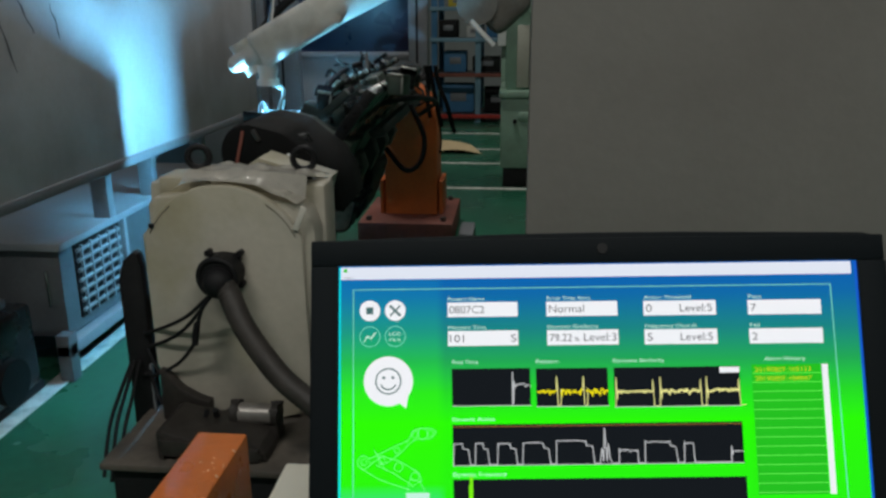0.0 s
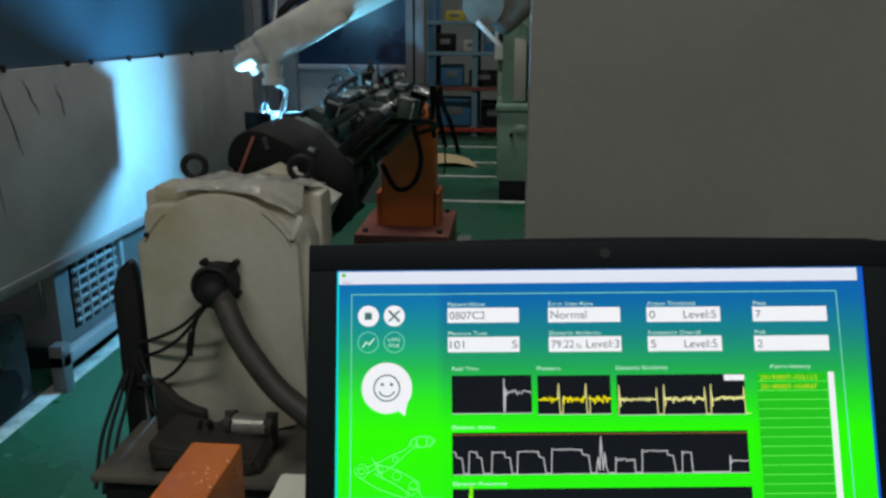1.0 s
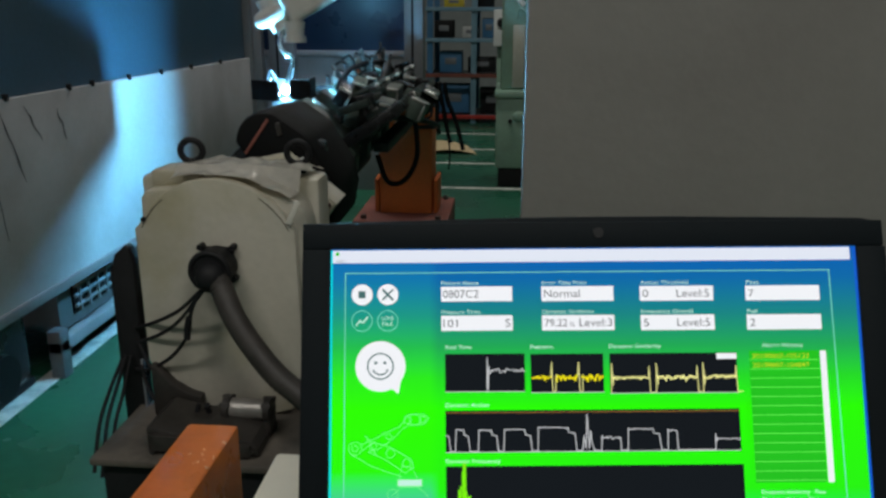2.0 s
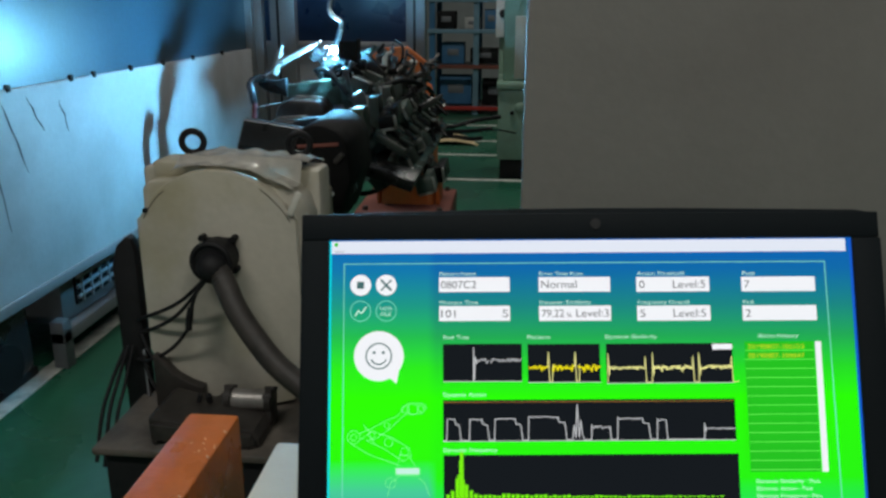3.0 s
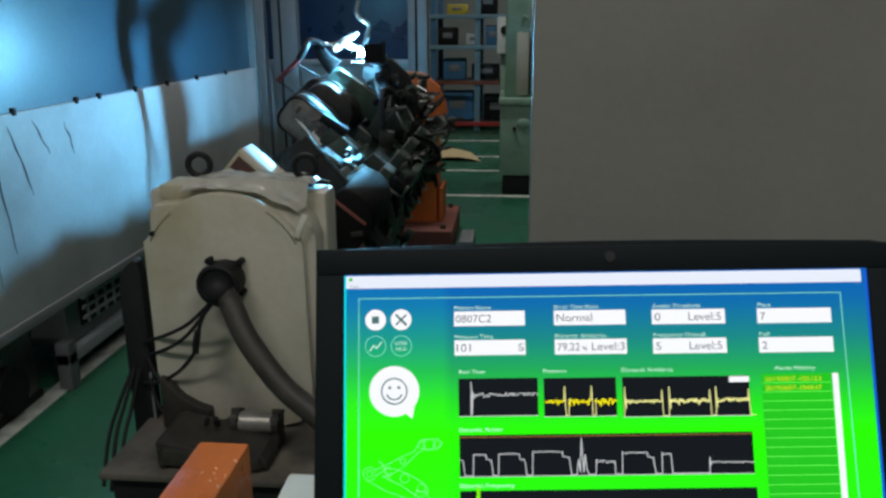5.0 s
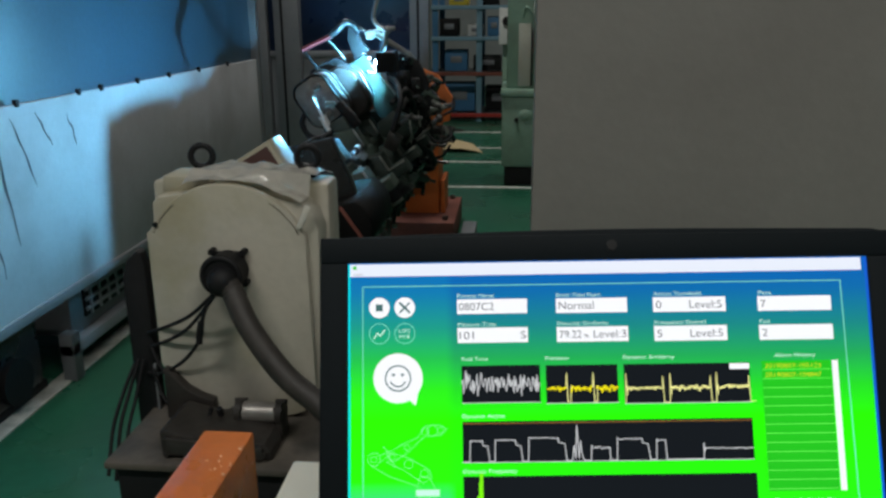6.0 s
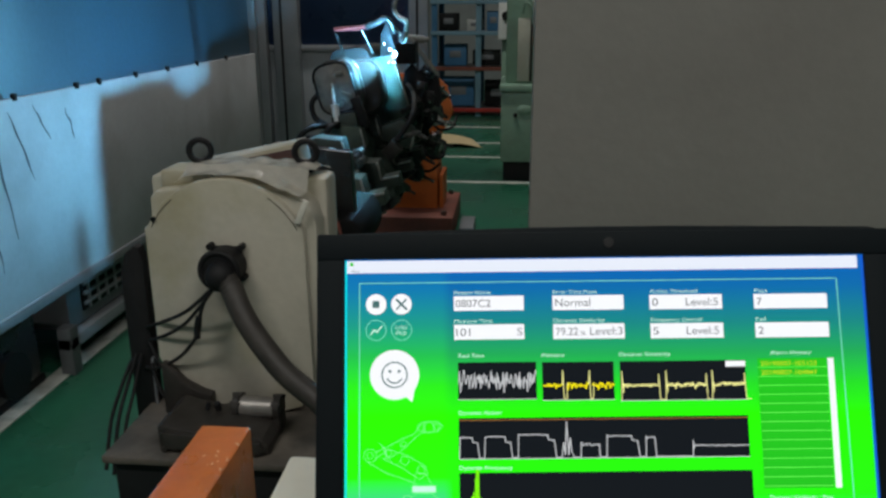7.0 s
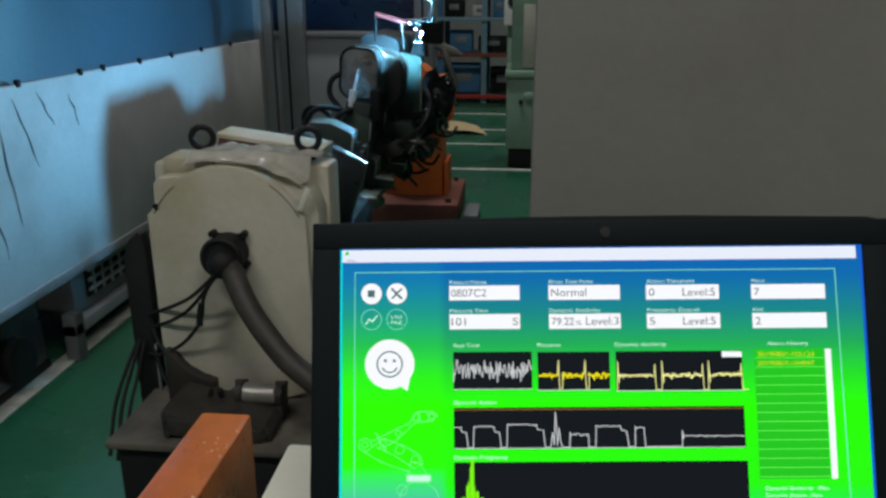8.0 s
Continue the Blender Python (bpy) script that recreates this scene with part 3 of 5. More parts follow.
    add_prism(bm, arc_points(0.125, -0.09, 0.075, 50, -60, 8) + arc_points(0.075, -0.115, 0.062, -75, -110, 5) + [(-0.04, -0.160), (-0.09, -0.13), (-0.135, -0.075), (-0.06, -0.03), (0.08, -0.02)], 0.30, Matrix.Translation((0, 1.85, 0)), 0.016)
    cover = part("hood", bm, DEAD_BLACK, th, "smooth black sheet-metal hood")
    part("hood_lug", add_box(bmesh.new(), (0.03, 0.02, 0.012), pose(0.13, 1.853, -0.14, 0, 30, 0), 0.003), DARK_STEEL, cover)
    part("hood_bolt", add_ball(bmesh.new(), 0.007, pose(0.04, 1.852, -0.135), 10), BRIGHT, cover)
    # comb of thin ribs along the underside
    for i in range(11):
        y = 2.42 + 0.115 * i
        lean_ = rng.uniform(-6, 6)
        bm = bmesh.new()
        add_box(bm, (0.024, 0.03, 0.105), pose(0.085 + rng.uniform(-0.01, 0.01), y, -0.185, rng.uniform(-8, 8), 24 + lean_, 0), 0.004)
        add_cyl(bm, 0.007, 0.007, 0.05, pose(0.095, y, -0.235, 0, 24 + lean_, 0), 10)
        rib = part("rib", bm, (DARK_GREEN, BLACK_GLOSS, JIG_GREEN)[i % 3], th)
        if i % 2:
            part("rib_tip", add_cyl(bmesh.new(), 0.009, 0.009, 0.012, pose(0.085, y, -0.262, 0, 24 + lean_, 0), 8), JIG_EDGE, rib)
    part("side_bar", add_tube(bmesh.new(), [(0.02, 2.45, -0.20), (0.015, 2.9, -0.215), (0.01, 3.55, -0.21)], 0.017, 12, 3), JIG_GREEN, th)
    part("side_bar", boxed((0.03, 0.95, 0.05), pose(-0.07, 2.95, -0.155, 0, 40, 0), 0.005), DARK_GREEN, th)
    # clamp blocks in rows along the side and the underside
    for i in range(6):
        y = 1.99 + 0.26 * i
        for j, (x, z, tilt) in enumerate(((0.04, 0.0, 58), (0.125, -0.045, 60), (0.06, -0.135, 56), (0.14, -0.15, 60), (0.02, -0.24, 60), (-0.04, -0.32, 58))):
            if (j > 3 and i not in (1, 2, 3)) or (j == 0 and i > 3) or (j == 3 and i == 0) or (j == 1 and i in (2, 3)) or (j > 1 and i < 2) or (i < 2):
                continue
            k = rng.uniform(0.42, 0.72)
            q = pose(x + rng.uniform(-0.015, 0.015), y + rng.uniform(-0.04, 0.04) + 0.03 * (j % 2), z + rng.uniform(-0.015, 0.015), rng.uniform(-6, 6), tilt + rng.uniform(-14, 14), rng.uniform(-10, 10))
            bm = bmesh.new()
            if (i + 2 * j) % 4 == 1:
                add_box(bm, (0.11 * k, 0.03, 0.09 * k), q @ pose(0, -0.05, 0), 0.004)
                add_box(bm, (0.03, 0.13, 0.09 * k), q @ pose(0.04 * k, 0.0, 0), 0.004)
                add_cyl(bm, 0.02, 0.02, 0.10, q @ pose(-0.02, 0.0, 0.01, 90), 16)
            else:
                add_box(bm, (0.11 * k, 0.14, 0.085 * k), q, 0.005)
                add_box(bm, (0.045 * k, 0.10, 0.11 * k), q @ pose(0.035 * k, 0.01, 0.006), 0.004)
            block = part("clamp_block", bm, (DARK_GREEN, JIG_GREEN, JIG_GREEN, BLACK_GLOSS)[(2 * i + j) % 4], th)
            # pale strips stand in for the lit edges of the clamp block
            part("edge_highlight", add_box(bmesh.new(), (0.008, 0.012, 0.085 * k), q @ pose(0.056 * k, -0.069, 0.0), 0.002), JIG_EDGE, block, "pale strip put in for the edge's highlight")
            if (i + j) % 2:
                part("edge_highlight", add_box(bmesh.new(), (0.09 * k, 0.010, 0.007), q @ pose(0.0, -0.071, -0.042 * k), 0.002), JIG_EDGE, block)
            if (i * 3 + j) % 2 == 0:
                bm = bmesh.new()
                add_cyl(bm, 0.013, 0.013, 0.05, q @ pose(-0.01, -0.03, 0.05, 90), 12)
                add_cyl(bm, 0.006, 0.006, 0.07, q @ pose(-0.01, -0.07, 0.05, 90), 10)
                part("clamp_rod", bm, DARK_STEEL, block)
    # bolts, pins and fittings
    for i in range(46):
        a_, y, r_ = rng.uniform(-130, 30), rng.uniform(2.55, 3.7), rng.uniform(0.14, 0.21)
        if 2.5 < y < 3.0:
            y += 0.5
        q = pose(0.03 + r_ * math.cos(radians(a_)), y, -0.04 + r_ * math.sin(radians(a_)), rng.uniform(-60, 60), 90 - a_ + rng.uniform(-25, 25), rng.uniform(-40, 40))
        bm = bmesh.new()
        pick = i % 4
        if pick == 0:
            add_cyl(bm, 0.011, 0.011, 0.05, q, 10)
            add_cyl(bm, 0.018, 0.018, 0.014, q @ pose(0, 0, 0.025), 6)
        elif pick == 1:
            add_box(bm, (0.022, 0.05, 0.08), q, 0.003)
            add_cyl(bm, 0.008, 0.008, 0.06, q @ pose(0, 0.01, 0.05, 0, 60, 0), 8)
        elif pick == 2:
            add_cyl(bm, 0.016, 0.016, 0.08, q, 14)
            add_cyl(bm, 0.006, 0.006, 0.06, q @ pose(0, 0, 0.06), 8)
        else:
            add_tube(bm, [q @ Vector((0, 0, -0.03)), q @ Vector((0.03, 0, 0.02)), q @ Vector((0.02, 0.05, 0.05)), q @ Vector((-0.02, 0.09, 0.03))], 0.006, 8, 4)
        part(("bolt", "clamp_arm", "air_fitting", "air_hose")[pick], bm, (DARK_STEEL, BLACK_GLOSS, DARK_STEEL, BLACK)[pick] if i % 9 else JIG_EDGE, th)
    part("web_plate", boxed((0.035, 1.2, 0.20), pose(0.0, 2.9, -0.19, 0, 8, 0), 0.004), BLACK_GLOSS, th)
    # toggle clamps along the outer edge
    for i in range(7):
        y = 2.75 + 0.17 * i
        q = pose(0.15 + rng.uniform(-0.03, 0.02), y, 0.03 + rng.uniform(-0.06, 0.06), rng.uniform(-20, 20), rng.uniform(20, 70), rng.uniform(-25, 25))
        bm = bmesh.new()
        add_box(bm, (0.05, 0.03, 0.06), q, 0.004)
        add_box(bm, (0.014, 0.02, 0.11), q @ pose(0.0, 0.0, 0.07, 0, 25, 0), 0.003)
        add_cyl(bm, 0.008, 0.008, 0.06, q @ pose(0.03, 0, 0.11, 0, 70, 0), 10)
        part("toggle_clamp", bm, (DARK_STEEL, BLACK_GLOSS, JIG_GREEN)[i % 3], th)
    part("edge_strip", boxed((0.008, 0.006, 0.10), pose(0.150, 1.8485, -0.086, 0, -14.6, 0), 0.002), RUST_RED, th, "thin rust-red edge strip")
    hoses = [
        [(-0.02, 2.60, 0.085), (-0.08, 2.53, 0.090), (-0.118, 2.50, 0.068), (-0.134, 2.50, 0.015)],
        [(-0.06, 2.60, 0.0), (-0.05, 2.55, 0.05), (-0.035, 2.55, 0.085), (-0.02, 2.60, 0.09)],
        [(-0.106, 2.70, 0.175), (-0.126, 2.69, 0.145), (-0.115, 2.68, 0.10), (-0.07, 2.66, 0.075)],
        [(-0.09, 2.9, -0.03), (-0.19, 2.88, 0.0), (-0.225, 2.9, -0.05), (-0.19, 2.95, -0.13), (-0.09, 3.0, -0.20)],
        [(0.18, 2.9, -0.06), (0.21, 3.0, -0.14), (0.16, 3.2, -0.22), (0.06, 3.3, -0.20)],
        [(0.12, 3.2, 0.08), (0.19, 3.3, 0.0), (0.17, 3.5, -0.12), (0.08, 3.6, -0.15)],
        [(0.02, 2.6, -0.18), (-0.10, 2.8, -0.26), (-0.16, 3.1, -0.24), (-0.12, 3.4, -0.12)],
        [(0.16, 2.85, 0.10), (0.21, 2.92, 0.12), (0.21, 3.0, 0.06), (0.17, 3.1, 0.03)],
        [(0.16, 2.7, 0.02), (0.21, 2.75, 0.10), (0.2, 2.86, 0.16), (0.16, 3.0, 0.18)],
    ]
    for h in hoses:
        part("hose", add_tube(bmesh.new(), h, 0.0095, 10, 7), BLACK, th)
    # hose bundle that hangs from the far end
    bundle = new("hose_bundle")
    bundle.empty_display_size = 0.05
    bundle.parent = th
    for x, dx, dz in ((0.0, 0.05, -0.24), (0.025, 0.085, -0.27), (-0.02, 0.02, -0.20)):
        part("loose_hose", add_tube(bmesh.new(), [(x, 0, 0.03), (x + 0.012, 0.01, -0.05), (x + dx * 0.6, 0.0, -0.14), (x + dx, 0.01, dz)], 0.010, 10, 6), BLACK, bundle)
    part("loose_cord", add_tube(bmesh.new(), [(0.045, 0, -0.20), (0.05, 0, -0.30), (0.045, 0, -0.36)], 0.004, 8, 4), BLACK, bundle)
    return th, bundle


jig, hose_bundle = build_jig()


# ---- tailstock ----
def build_tailstock():
    th = thing("positioner_tailstock", "orange welded steel tailstock column on a red-brown base", "welding positioner", pose(-0.52, 4.15, 0))
    b = at_base(th)
    part("base", span((-0.78, 3.86, 0), (-0.30, 4.45, 0.125), 0.006), RUST_RED, th, "red-brown steel base block", b)
    bm = bmesh.new()
    add_prism(bm, [(-0.665, 0.125), (-0.395, 0.125), (-0.395, 0.62), (-0.43, 0.72), (-0.50, 0.78), (-0.60, 0.78), (-0.665, 0.70)], 0.26, Matrix.Translation((0, 4.05, 0)), 0.006)
    part("column", bm, ORANGE_TAIL, th, m=b)
    for x in (-0.685, -0.375):
        bm = bmesh.new()
        add_prism(bm, [(-0.01, 0.125), (0.01, 0.125), (0.01, 0.3), (-0.01, 0.3)], 0.22, Matrix.Translation((x, 4.07, 0)), 0.002)
        part("rib", bm, ORANGE_TAIL, th, m=b)
    part("bearing", add_cyl(bmesh.new(), 0.09, 0.09, 0.03, pose(AX, 4.035, AZ, 90), 32), RUST_RED, th, m=b)
    for x in (-0.73, -0.35):
        for y in (3.92, 4.4):
            part("anchor_bolt", add_cyl(bmesh.new(), 0.016, 0.016, 0.02, pose(x, y, 0.135), 6), DARK_STEEL, th, m=b)


build_tailstock()
box_th = tagged(part("junction_box", span((-0.275, 3.95, 0), (-0.20, 4.2, 0.05), 0.006), STEEL_GREY), "small grey junction box on the floor", "junction box")


# ---- sliding weld shield on the west side ----
def build_shield():
    th = thing("weld_shield_door", "grey sliding weld shield with dark vinyl above, streaked with soot", "welding screen", pose(-1.35, 3.0, 0.315))
    low, high = 0.0, 0.592
    sheet = part("lower_sheet", span((-0.008, -2.6, low + 0.03), (0.008, 1.13, high), 0.002), SHIELD, th)
    part("bottom_rail", span((-0.014, -2.6, low), (0.014, 1.13, low + 0.032), 0.003), STEEL_GREY, th)
    bm = bmesh.new()
    n = 60
    vals = []
    for i in range(n + 1):
        y = -2.6 + 3.73 * i / n
        wave = 0.006 * math.sin(y * 9) + 0.004 * math.sin(y * 23 + 1)
        vals.append((y, wave))
    cols = []
    for y, w in vals:
        cols.append([bm.verts.new((-0.022 + w * k, y, high - 0.02 + 1.6 * k)) for k in (0.0, 0.05, 0.15, 0.3, 0.6, 1.0)])
    for a, c in zip(cols, cols[1:]):
        for j in range(5):
            bm.faces.new((a[j], c[j], c[j + 1], a[j + 1]))
    bmesh.ops.recalc_face_normals(bm, faces=bm.faces[:])
    bmesh.ops.solidify(bm, geom=bm.faces[:], thickness=0.004)
    part("vinyl_curtain", bm, DARK_VINYL, th, "dark blue glossy vinyl sheet")
    part("end_post", span((-0.03, 1.13, low), (0.02, 1.17, high + 1.6), 0.003), STEEL_GREY, th)
    for y in (-0.94, -0.62, -0.48, -0.22, 0.05, 0.35, 0.7):
        part("clip", boxed((0.012, 0.016, 0.02), pose(0.008, y, high + 0.004), 0.002), BLACK, sheet)
    streaks = [(-1.06, 0.565, -1.02, 0.22), (-0.98, 0.56, -0.9, 0.36), (-0.86, 0.565, -0.80, 0.46), (-1.14, 0.40, -1.10, 0.15), (-0.70, 0.54, -0.67, 0.44)]
    for y0, z0, y1, z1 in streaks:
        bm = bmesh.new()
        k, left, right = 14, [], []
        for i in range(k + 1):
            s = i / k
            w = 0.0012 + 0.0035 * math.sin(math.pi * s) * (0.7 + 0.3 * math.sin(13 * s + y0 * 40))
            y = y0 + (y1 - y0) * s + 0.012 * noise.noise((s * 3, y0 * 20, 0))
            z = z0 + (z1 - z0) * s
            left.append(bm.verts.new((0.0095, y - w, z)))
            right.append(bm.verts.new((0.0095, y + w, z)))
        for i in range(k):
            bm.faces.new((left[i], right[i], right[i + 1], left[i + 1]))
        bmesh.ops.recalc_face_normals(bm, faces=bm.faces[:])
        part("soot_streak", bm, SMEAR, sheet)
    return th


shield = build_shield()


# ---- frame and equipment under the shield ----
def build_rack():
    th = thing("vent_cabinet", "low steel cabinet with a slotted vent panel under the shield", "electrical cabinet", pose(-1.6, 2.6, 0))
    b = at_base(th)
    part("body", span((-1.80, 2.30, 0.13), (-1.425, 3.6, 0.43), 0.006), CABINET, th, m=b)
    part("top_rail", span((-1.82, 2.27, 0.43), (-1.40, 3.65, 0.455), 0.004), WALL_GREY, th, m=b)
    part("lower_rail", span((-1.44, 2.24, 0.085), (-1.395, 3.65, 0.125), 0.003), WALL_GREY, th, m=b)
    for y in (2.26, 3.6):
        part("leg", span((-1.44, y - 0.02, 0.0), (-1.395, y + 0.03, 0.43 if y > 3 else 0.16), 0.003), CABINET, th, m=b)
        part("leg", span((-1.80, y - 0.02, 0.0), (-1.76, y + 0.02, 0.13), 0.003), WALL_GREY, th, m=b)
    vent = part("vent_panel", span((-1.424, 2.38, 0.17), (-1.418, 2.68, 0.42), 0.001), BLACK, th, m=b)
    for k in range(7):
        part("slat", boxed((0.010, 0.29, 0.012), pose(-1.414, 2.53, 0.195 + 0.034 * k, 0, 30, 0), 0.002), WALL_GREY, vent)
    for k in range(5):
        part("slat", boxed((0.008, 0.008, 0.24), pose(-1.411, 2.41 + 0.06 * k, 0.295), 0.001), WALL_GREY, vent)
    for y in (2.70, 2.98):
        part("panel_frame", span((-1.423, y, 0.14), (-1.405, y + 0.02, 0.43), 0.002), WALL_GREY, th, m=b)
    part("end_handle", boxed((0.008, 0.012, 0.12), pose(-1.47, 2.292, 0.30), 0.003), CHROME, th, m=b)


build_rack()
for i, y in enumerate((2.62, 2.98, 3.5, 4.16)):
    ob = part("guide_post", span((-1.46, y - 0.02, 0.0 if y > 4 else 0.455), (-1.40, y + 0.02, 2.4), 0.003), STEEL_GREY)
    tagged(ob, "upright grey steel guide post of the welding cell", "post", "guide posts")


def build_dark_machine():
    th = thing("wire_feeder", "dark low machine housing with vents on the floor", "machine", pose(-1.75, 1.9, 0))
    b = at_base(th)
    part("housing", span((-1.95, 1.3, 0.03), (-1.46, 2.18, 0.30), 0.02), BLACK_GLOSS, th, m=b)
    part("skid", span((-1.97, 1.28, 0.0), (-1.47, 2.20, 0.03), 0.004), BLACK, th, m=b)
    part("top_cover", span((-1.90, 1.35, 0.30), (-1.50, 2.12, 0.33), 0.006), STEEL_GREY, th, m=b)
    for k in range(5):
        part("vent_slat", boxed((0.006, 0.25, 0.008), pose(-1.457, 1.75, 0.12 + 0.03 * k), 0.001), STEEL_GREY, th, m=b)
    part("wheel", add_cyl(bmesh.new(), 0.07, 0.07, 0.03, pose(-1.452, 2.02, 0.105, 0, 90), 24), BLACK, th, m=b)


build_dark_machine()
tagged(part("side_screen", span((-2.16, 0.2, 0.0), (-2.10, 5.2, 2.4), 0.0), DARK_VINYL), "dark welding cell side wall", kind="structure")


# ---- back wall of the cell ----
def build_cell_wall():
    y = 5.15
    th = thing("cell_wall_panel", "grey steel cell wall with a dark window above the rail", "partition", pose(-1.1, y + 0.04, 0))
    b = at_base(th)
    part("lower_panel", span((-2.10, y + 0.02, 0.0), (-0.60, y + 0.05, 0.86), 0.002), WALL_GREY, th, m=b)
    part("rail", span((-2.10, y, 0.86), (-0.60, y + 0.06, 0.90), 0.003), STEEL_GREY, th, m=b)
    part("window", span((-2.10, y + 0.02, 0.90), (-0.60, y + 0.032, 2.35), 0.001), DARK_GLASS, th, "dark tinted welding window", b)
    for x0, x1 in ((-1.70, -1.58), (-1.53, -1.37), (-0.67, -0.55)):
        part("post", span((x0, y - 0.05, 0.0), (x1, y + 0.08, 2.4), 0.004), STEEL_GREY, th, m=b)
        part("post_groove", span((x0 + 0.045, y - 0.054, 0.0), (x0 + 0.06, y - 0.0505, 2.4), 0.0), BLACK, th, m=b)


build_cell_wall()


# ---- welding robot ----
def build_robot():
    th = thing("welding_robot", "white six-axis welding robot arm with a torch, hung from above", "robot arm")
    # origin at the arc
    part("arc", add_ball(bmesh.new(), 0.011, pose(0, 0, 0), 12), ARC, th, "glaring blue-white welding arc")
    for x, y, z, r in ((-0.03, 0.01, 0.012, 0.003), (0.024, -0.02, 0.004, 0.0025), (0.036, 0.0, -0.016, 0.002), (-0.012, -0.03, -0.012, 0.002), (-0.05, 0.01, 0.03, 0.002), (0.05, -0.01, 0.02, 0.0018), (-0.03, -0.02, -0.03, 0.0018)):
        part("spark", add_ball(bmesh.new(), r, pose(x, y, z), 8), SPATTER, th, "glowing drop of hot spatter")
    bm = bmesh.new()
    add_cyl(bm, 0.006, 0.008, 0.03, pose(0.012, 0.0, 0.03, 0, 20, 0), 14)
    add_cyl(bm, 0.010, 0.011, 0.035, pose(0.022, 0.0, 0.055, 0, 15, 0), 14)
    torch = part("torch_nozzle", bm, CHROME, th, "bright metal welding torch nozzle")
    bm = bmesh.new()
    add_tube(bm, [(0.026, 0, 0.07), (0.03, 0, 0.09), (0.026, 0.0, 0.105), (0.0, 0.0, 0.12), (-0.012, 0.0, 0.15), (0.0, 0.01, 0.21), (-0.008, 0.02, 0.30), (0.004, 0.03, 0.42), (0.0, 0.03, 0.62)], 0.008, 10, 6, 0.12)
    part("torch_neck", bm, CHROME, torch, "shiny ribbed torch lead")
    # added open-sided shroud that shades the jig from the arc, and two added light guards on a stem
    bm = bmesh.new()
    for lo, hi in (((-0.008, -0.038, -0.030), (0.058, -0.035, 0.034)), ((-0.046, -0.038, -0.033), (0.058, 0.040, -0.030)), ((0.055, -0.038, -0.030), (0.058, 0.040, 0.040)), ((-0.015, 0.037, -0.030), (0.058, 0.040, 0.030))):
        add_box(bm, [h - l for l, h in zip(lo, hi)], pose(*[(l + h) / 2 for l, h in zip(lo, hi)]), 0.0008, 1)
    shroud = part("arc_shade", bm, DEAD_BLACK, th, "added black open-sided shroud that shades the jig from the arc")
    # added plates that cut the arc light on the shield down to a band
    guard = part("light_guard", boxed((0.118, 0.004, 0.064), pose(-0.064, -0.016, -0.002, 0, 0, -27), 0.001), DEAD_BLACK, th, "added small black plate that narrows the arc light on the shield")
    part("far_flap", boxed((0.05, 0.004, 0.11), pose(-0.040, 0.062, -0.025), 0.001), DEAD_BLACK, guard)
    part("guard_stem", add_tube(bmesh.new(), [(-0.06, -0.012, 0.02), (-0.055, 0.03, 0.06), (-0.045, 0.062, 0.02)], 0.003, 8, 4), BLACK, guard)
    arm = new("forearm")
    arm.empty_display_size = 0.05
    arm.parent = th
    tip, elbow = Vector((-0.10, 0.0, 0.185)), Vector((0.72, 0.22, 0.66))
    way = (elbow - tip).normalized()
    base = Matrix.Translation(tip) @ way.to_track_quat("Z", "Y").to_matrix().to_4x4()
    L = (elbow - tip).length
    bm = bmesh.new()
    add_cyl(bm, 0.026, 0.050, 0.14, base @ pose(0, 0, 0.06), 24)
    add_ball(bm, 0.026, base @ pose(0, 0, -0.005), 20)
    add_box(bm, (0.115, 0.12, 0.30), base @ pose(0, 0, 0.22), 0.02, 3)
    add_cyl(bm, 0.058, 0.095, L * 0.62, base @ pose(0, 0, 0.32 + L * 0.31), 24)
    part("arm_casting", bm, WHITE_ARM, arm, "white painted arm casting")
    part("wrist_joint", add_cyl(bmesh.new(), 0.036, 0.036, 0.11, base @ pose(0.015, 0, 0.04, 90), 24), WHITE_ARM, arm)
    bm = bmesh.new()
    add_cyl(bm, 0.026, 0.034, 0.06, pose(0.0, 0, 0.15), 20)
    add_cyl(bm, 0.036, 0.036, 0.02, pose(0.0, 0, 0.125), 20)
    part("wrist_flange", bm, WHITE_ARM, arm)
    bm = bmesh.new()
    add_tube(bm, [(-0.06, 0.06, 0.25), (0.03, 0.09, 0.36), (0.16, 0.12, 0.46), (0.35, 0.15, 0.60), (0.6, 0.2, 0.78)], 0.014, 10, 7)
    part("torch_cable", bm, BLACK, arm)
    bm = bmesh.new()
    add_cyl(bm, 0.12, 0.12, 0.24, Matrix.Translation(elbow) @ pose(0, 0, 0, 90), 28)
    add_tube(bm, [elbow, elbow + Vector((0.05, 0.15, 0.6)), elbow + Vector((0.05, 0.2, 1.6))], 0.09, 20, 4)
    part("upper_arm", bm, WHITE_ARM, arm)
    bm = bmesh.new()
    add_box(bm, (0.17, 0.12, 0.34), pose(0.69, 0.30, 0.44, 0, -42, 0), 0.035, 3)
    add_cyl(bm, 0.07, 0.07, 0.15, pose(0.67, 0.30, 0.37, 90), 24)
    link = part("elbow_link", bm, LINK_GREY, arm, "greyish cast elbow link")
    part("link_strip", boxed((0.016, 0.01, 0.115), pose(0.69, 0.22, 0.275, 0, -45, 0), 0.003), BRIGHT, link, "bright bare metal strip")
    return th, arm, shroud, guard


robot, forearm, arc_shade, light_guard = build_robot()


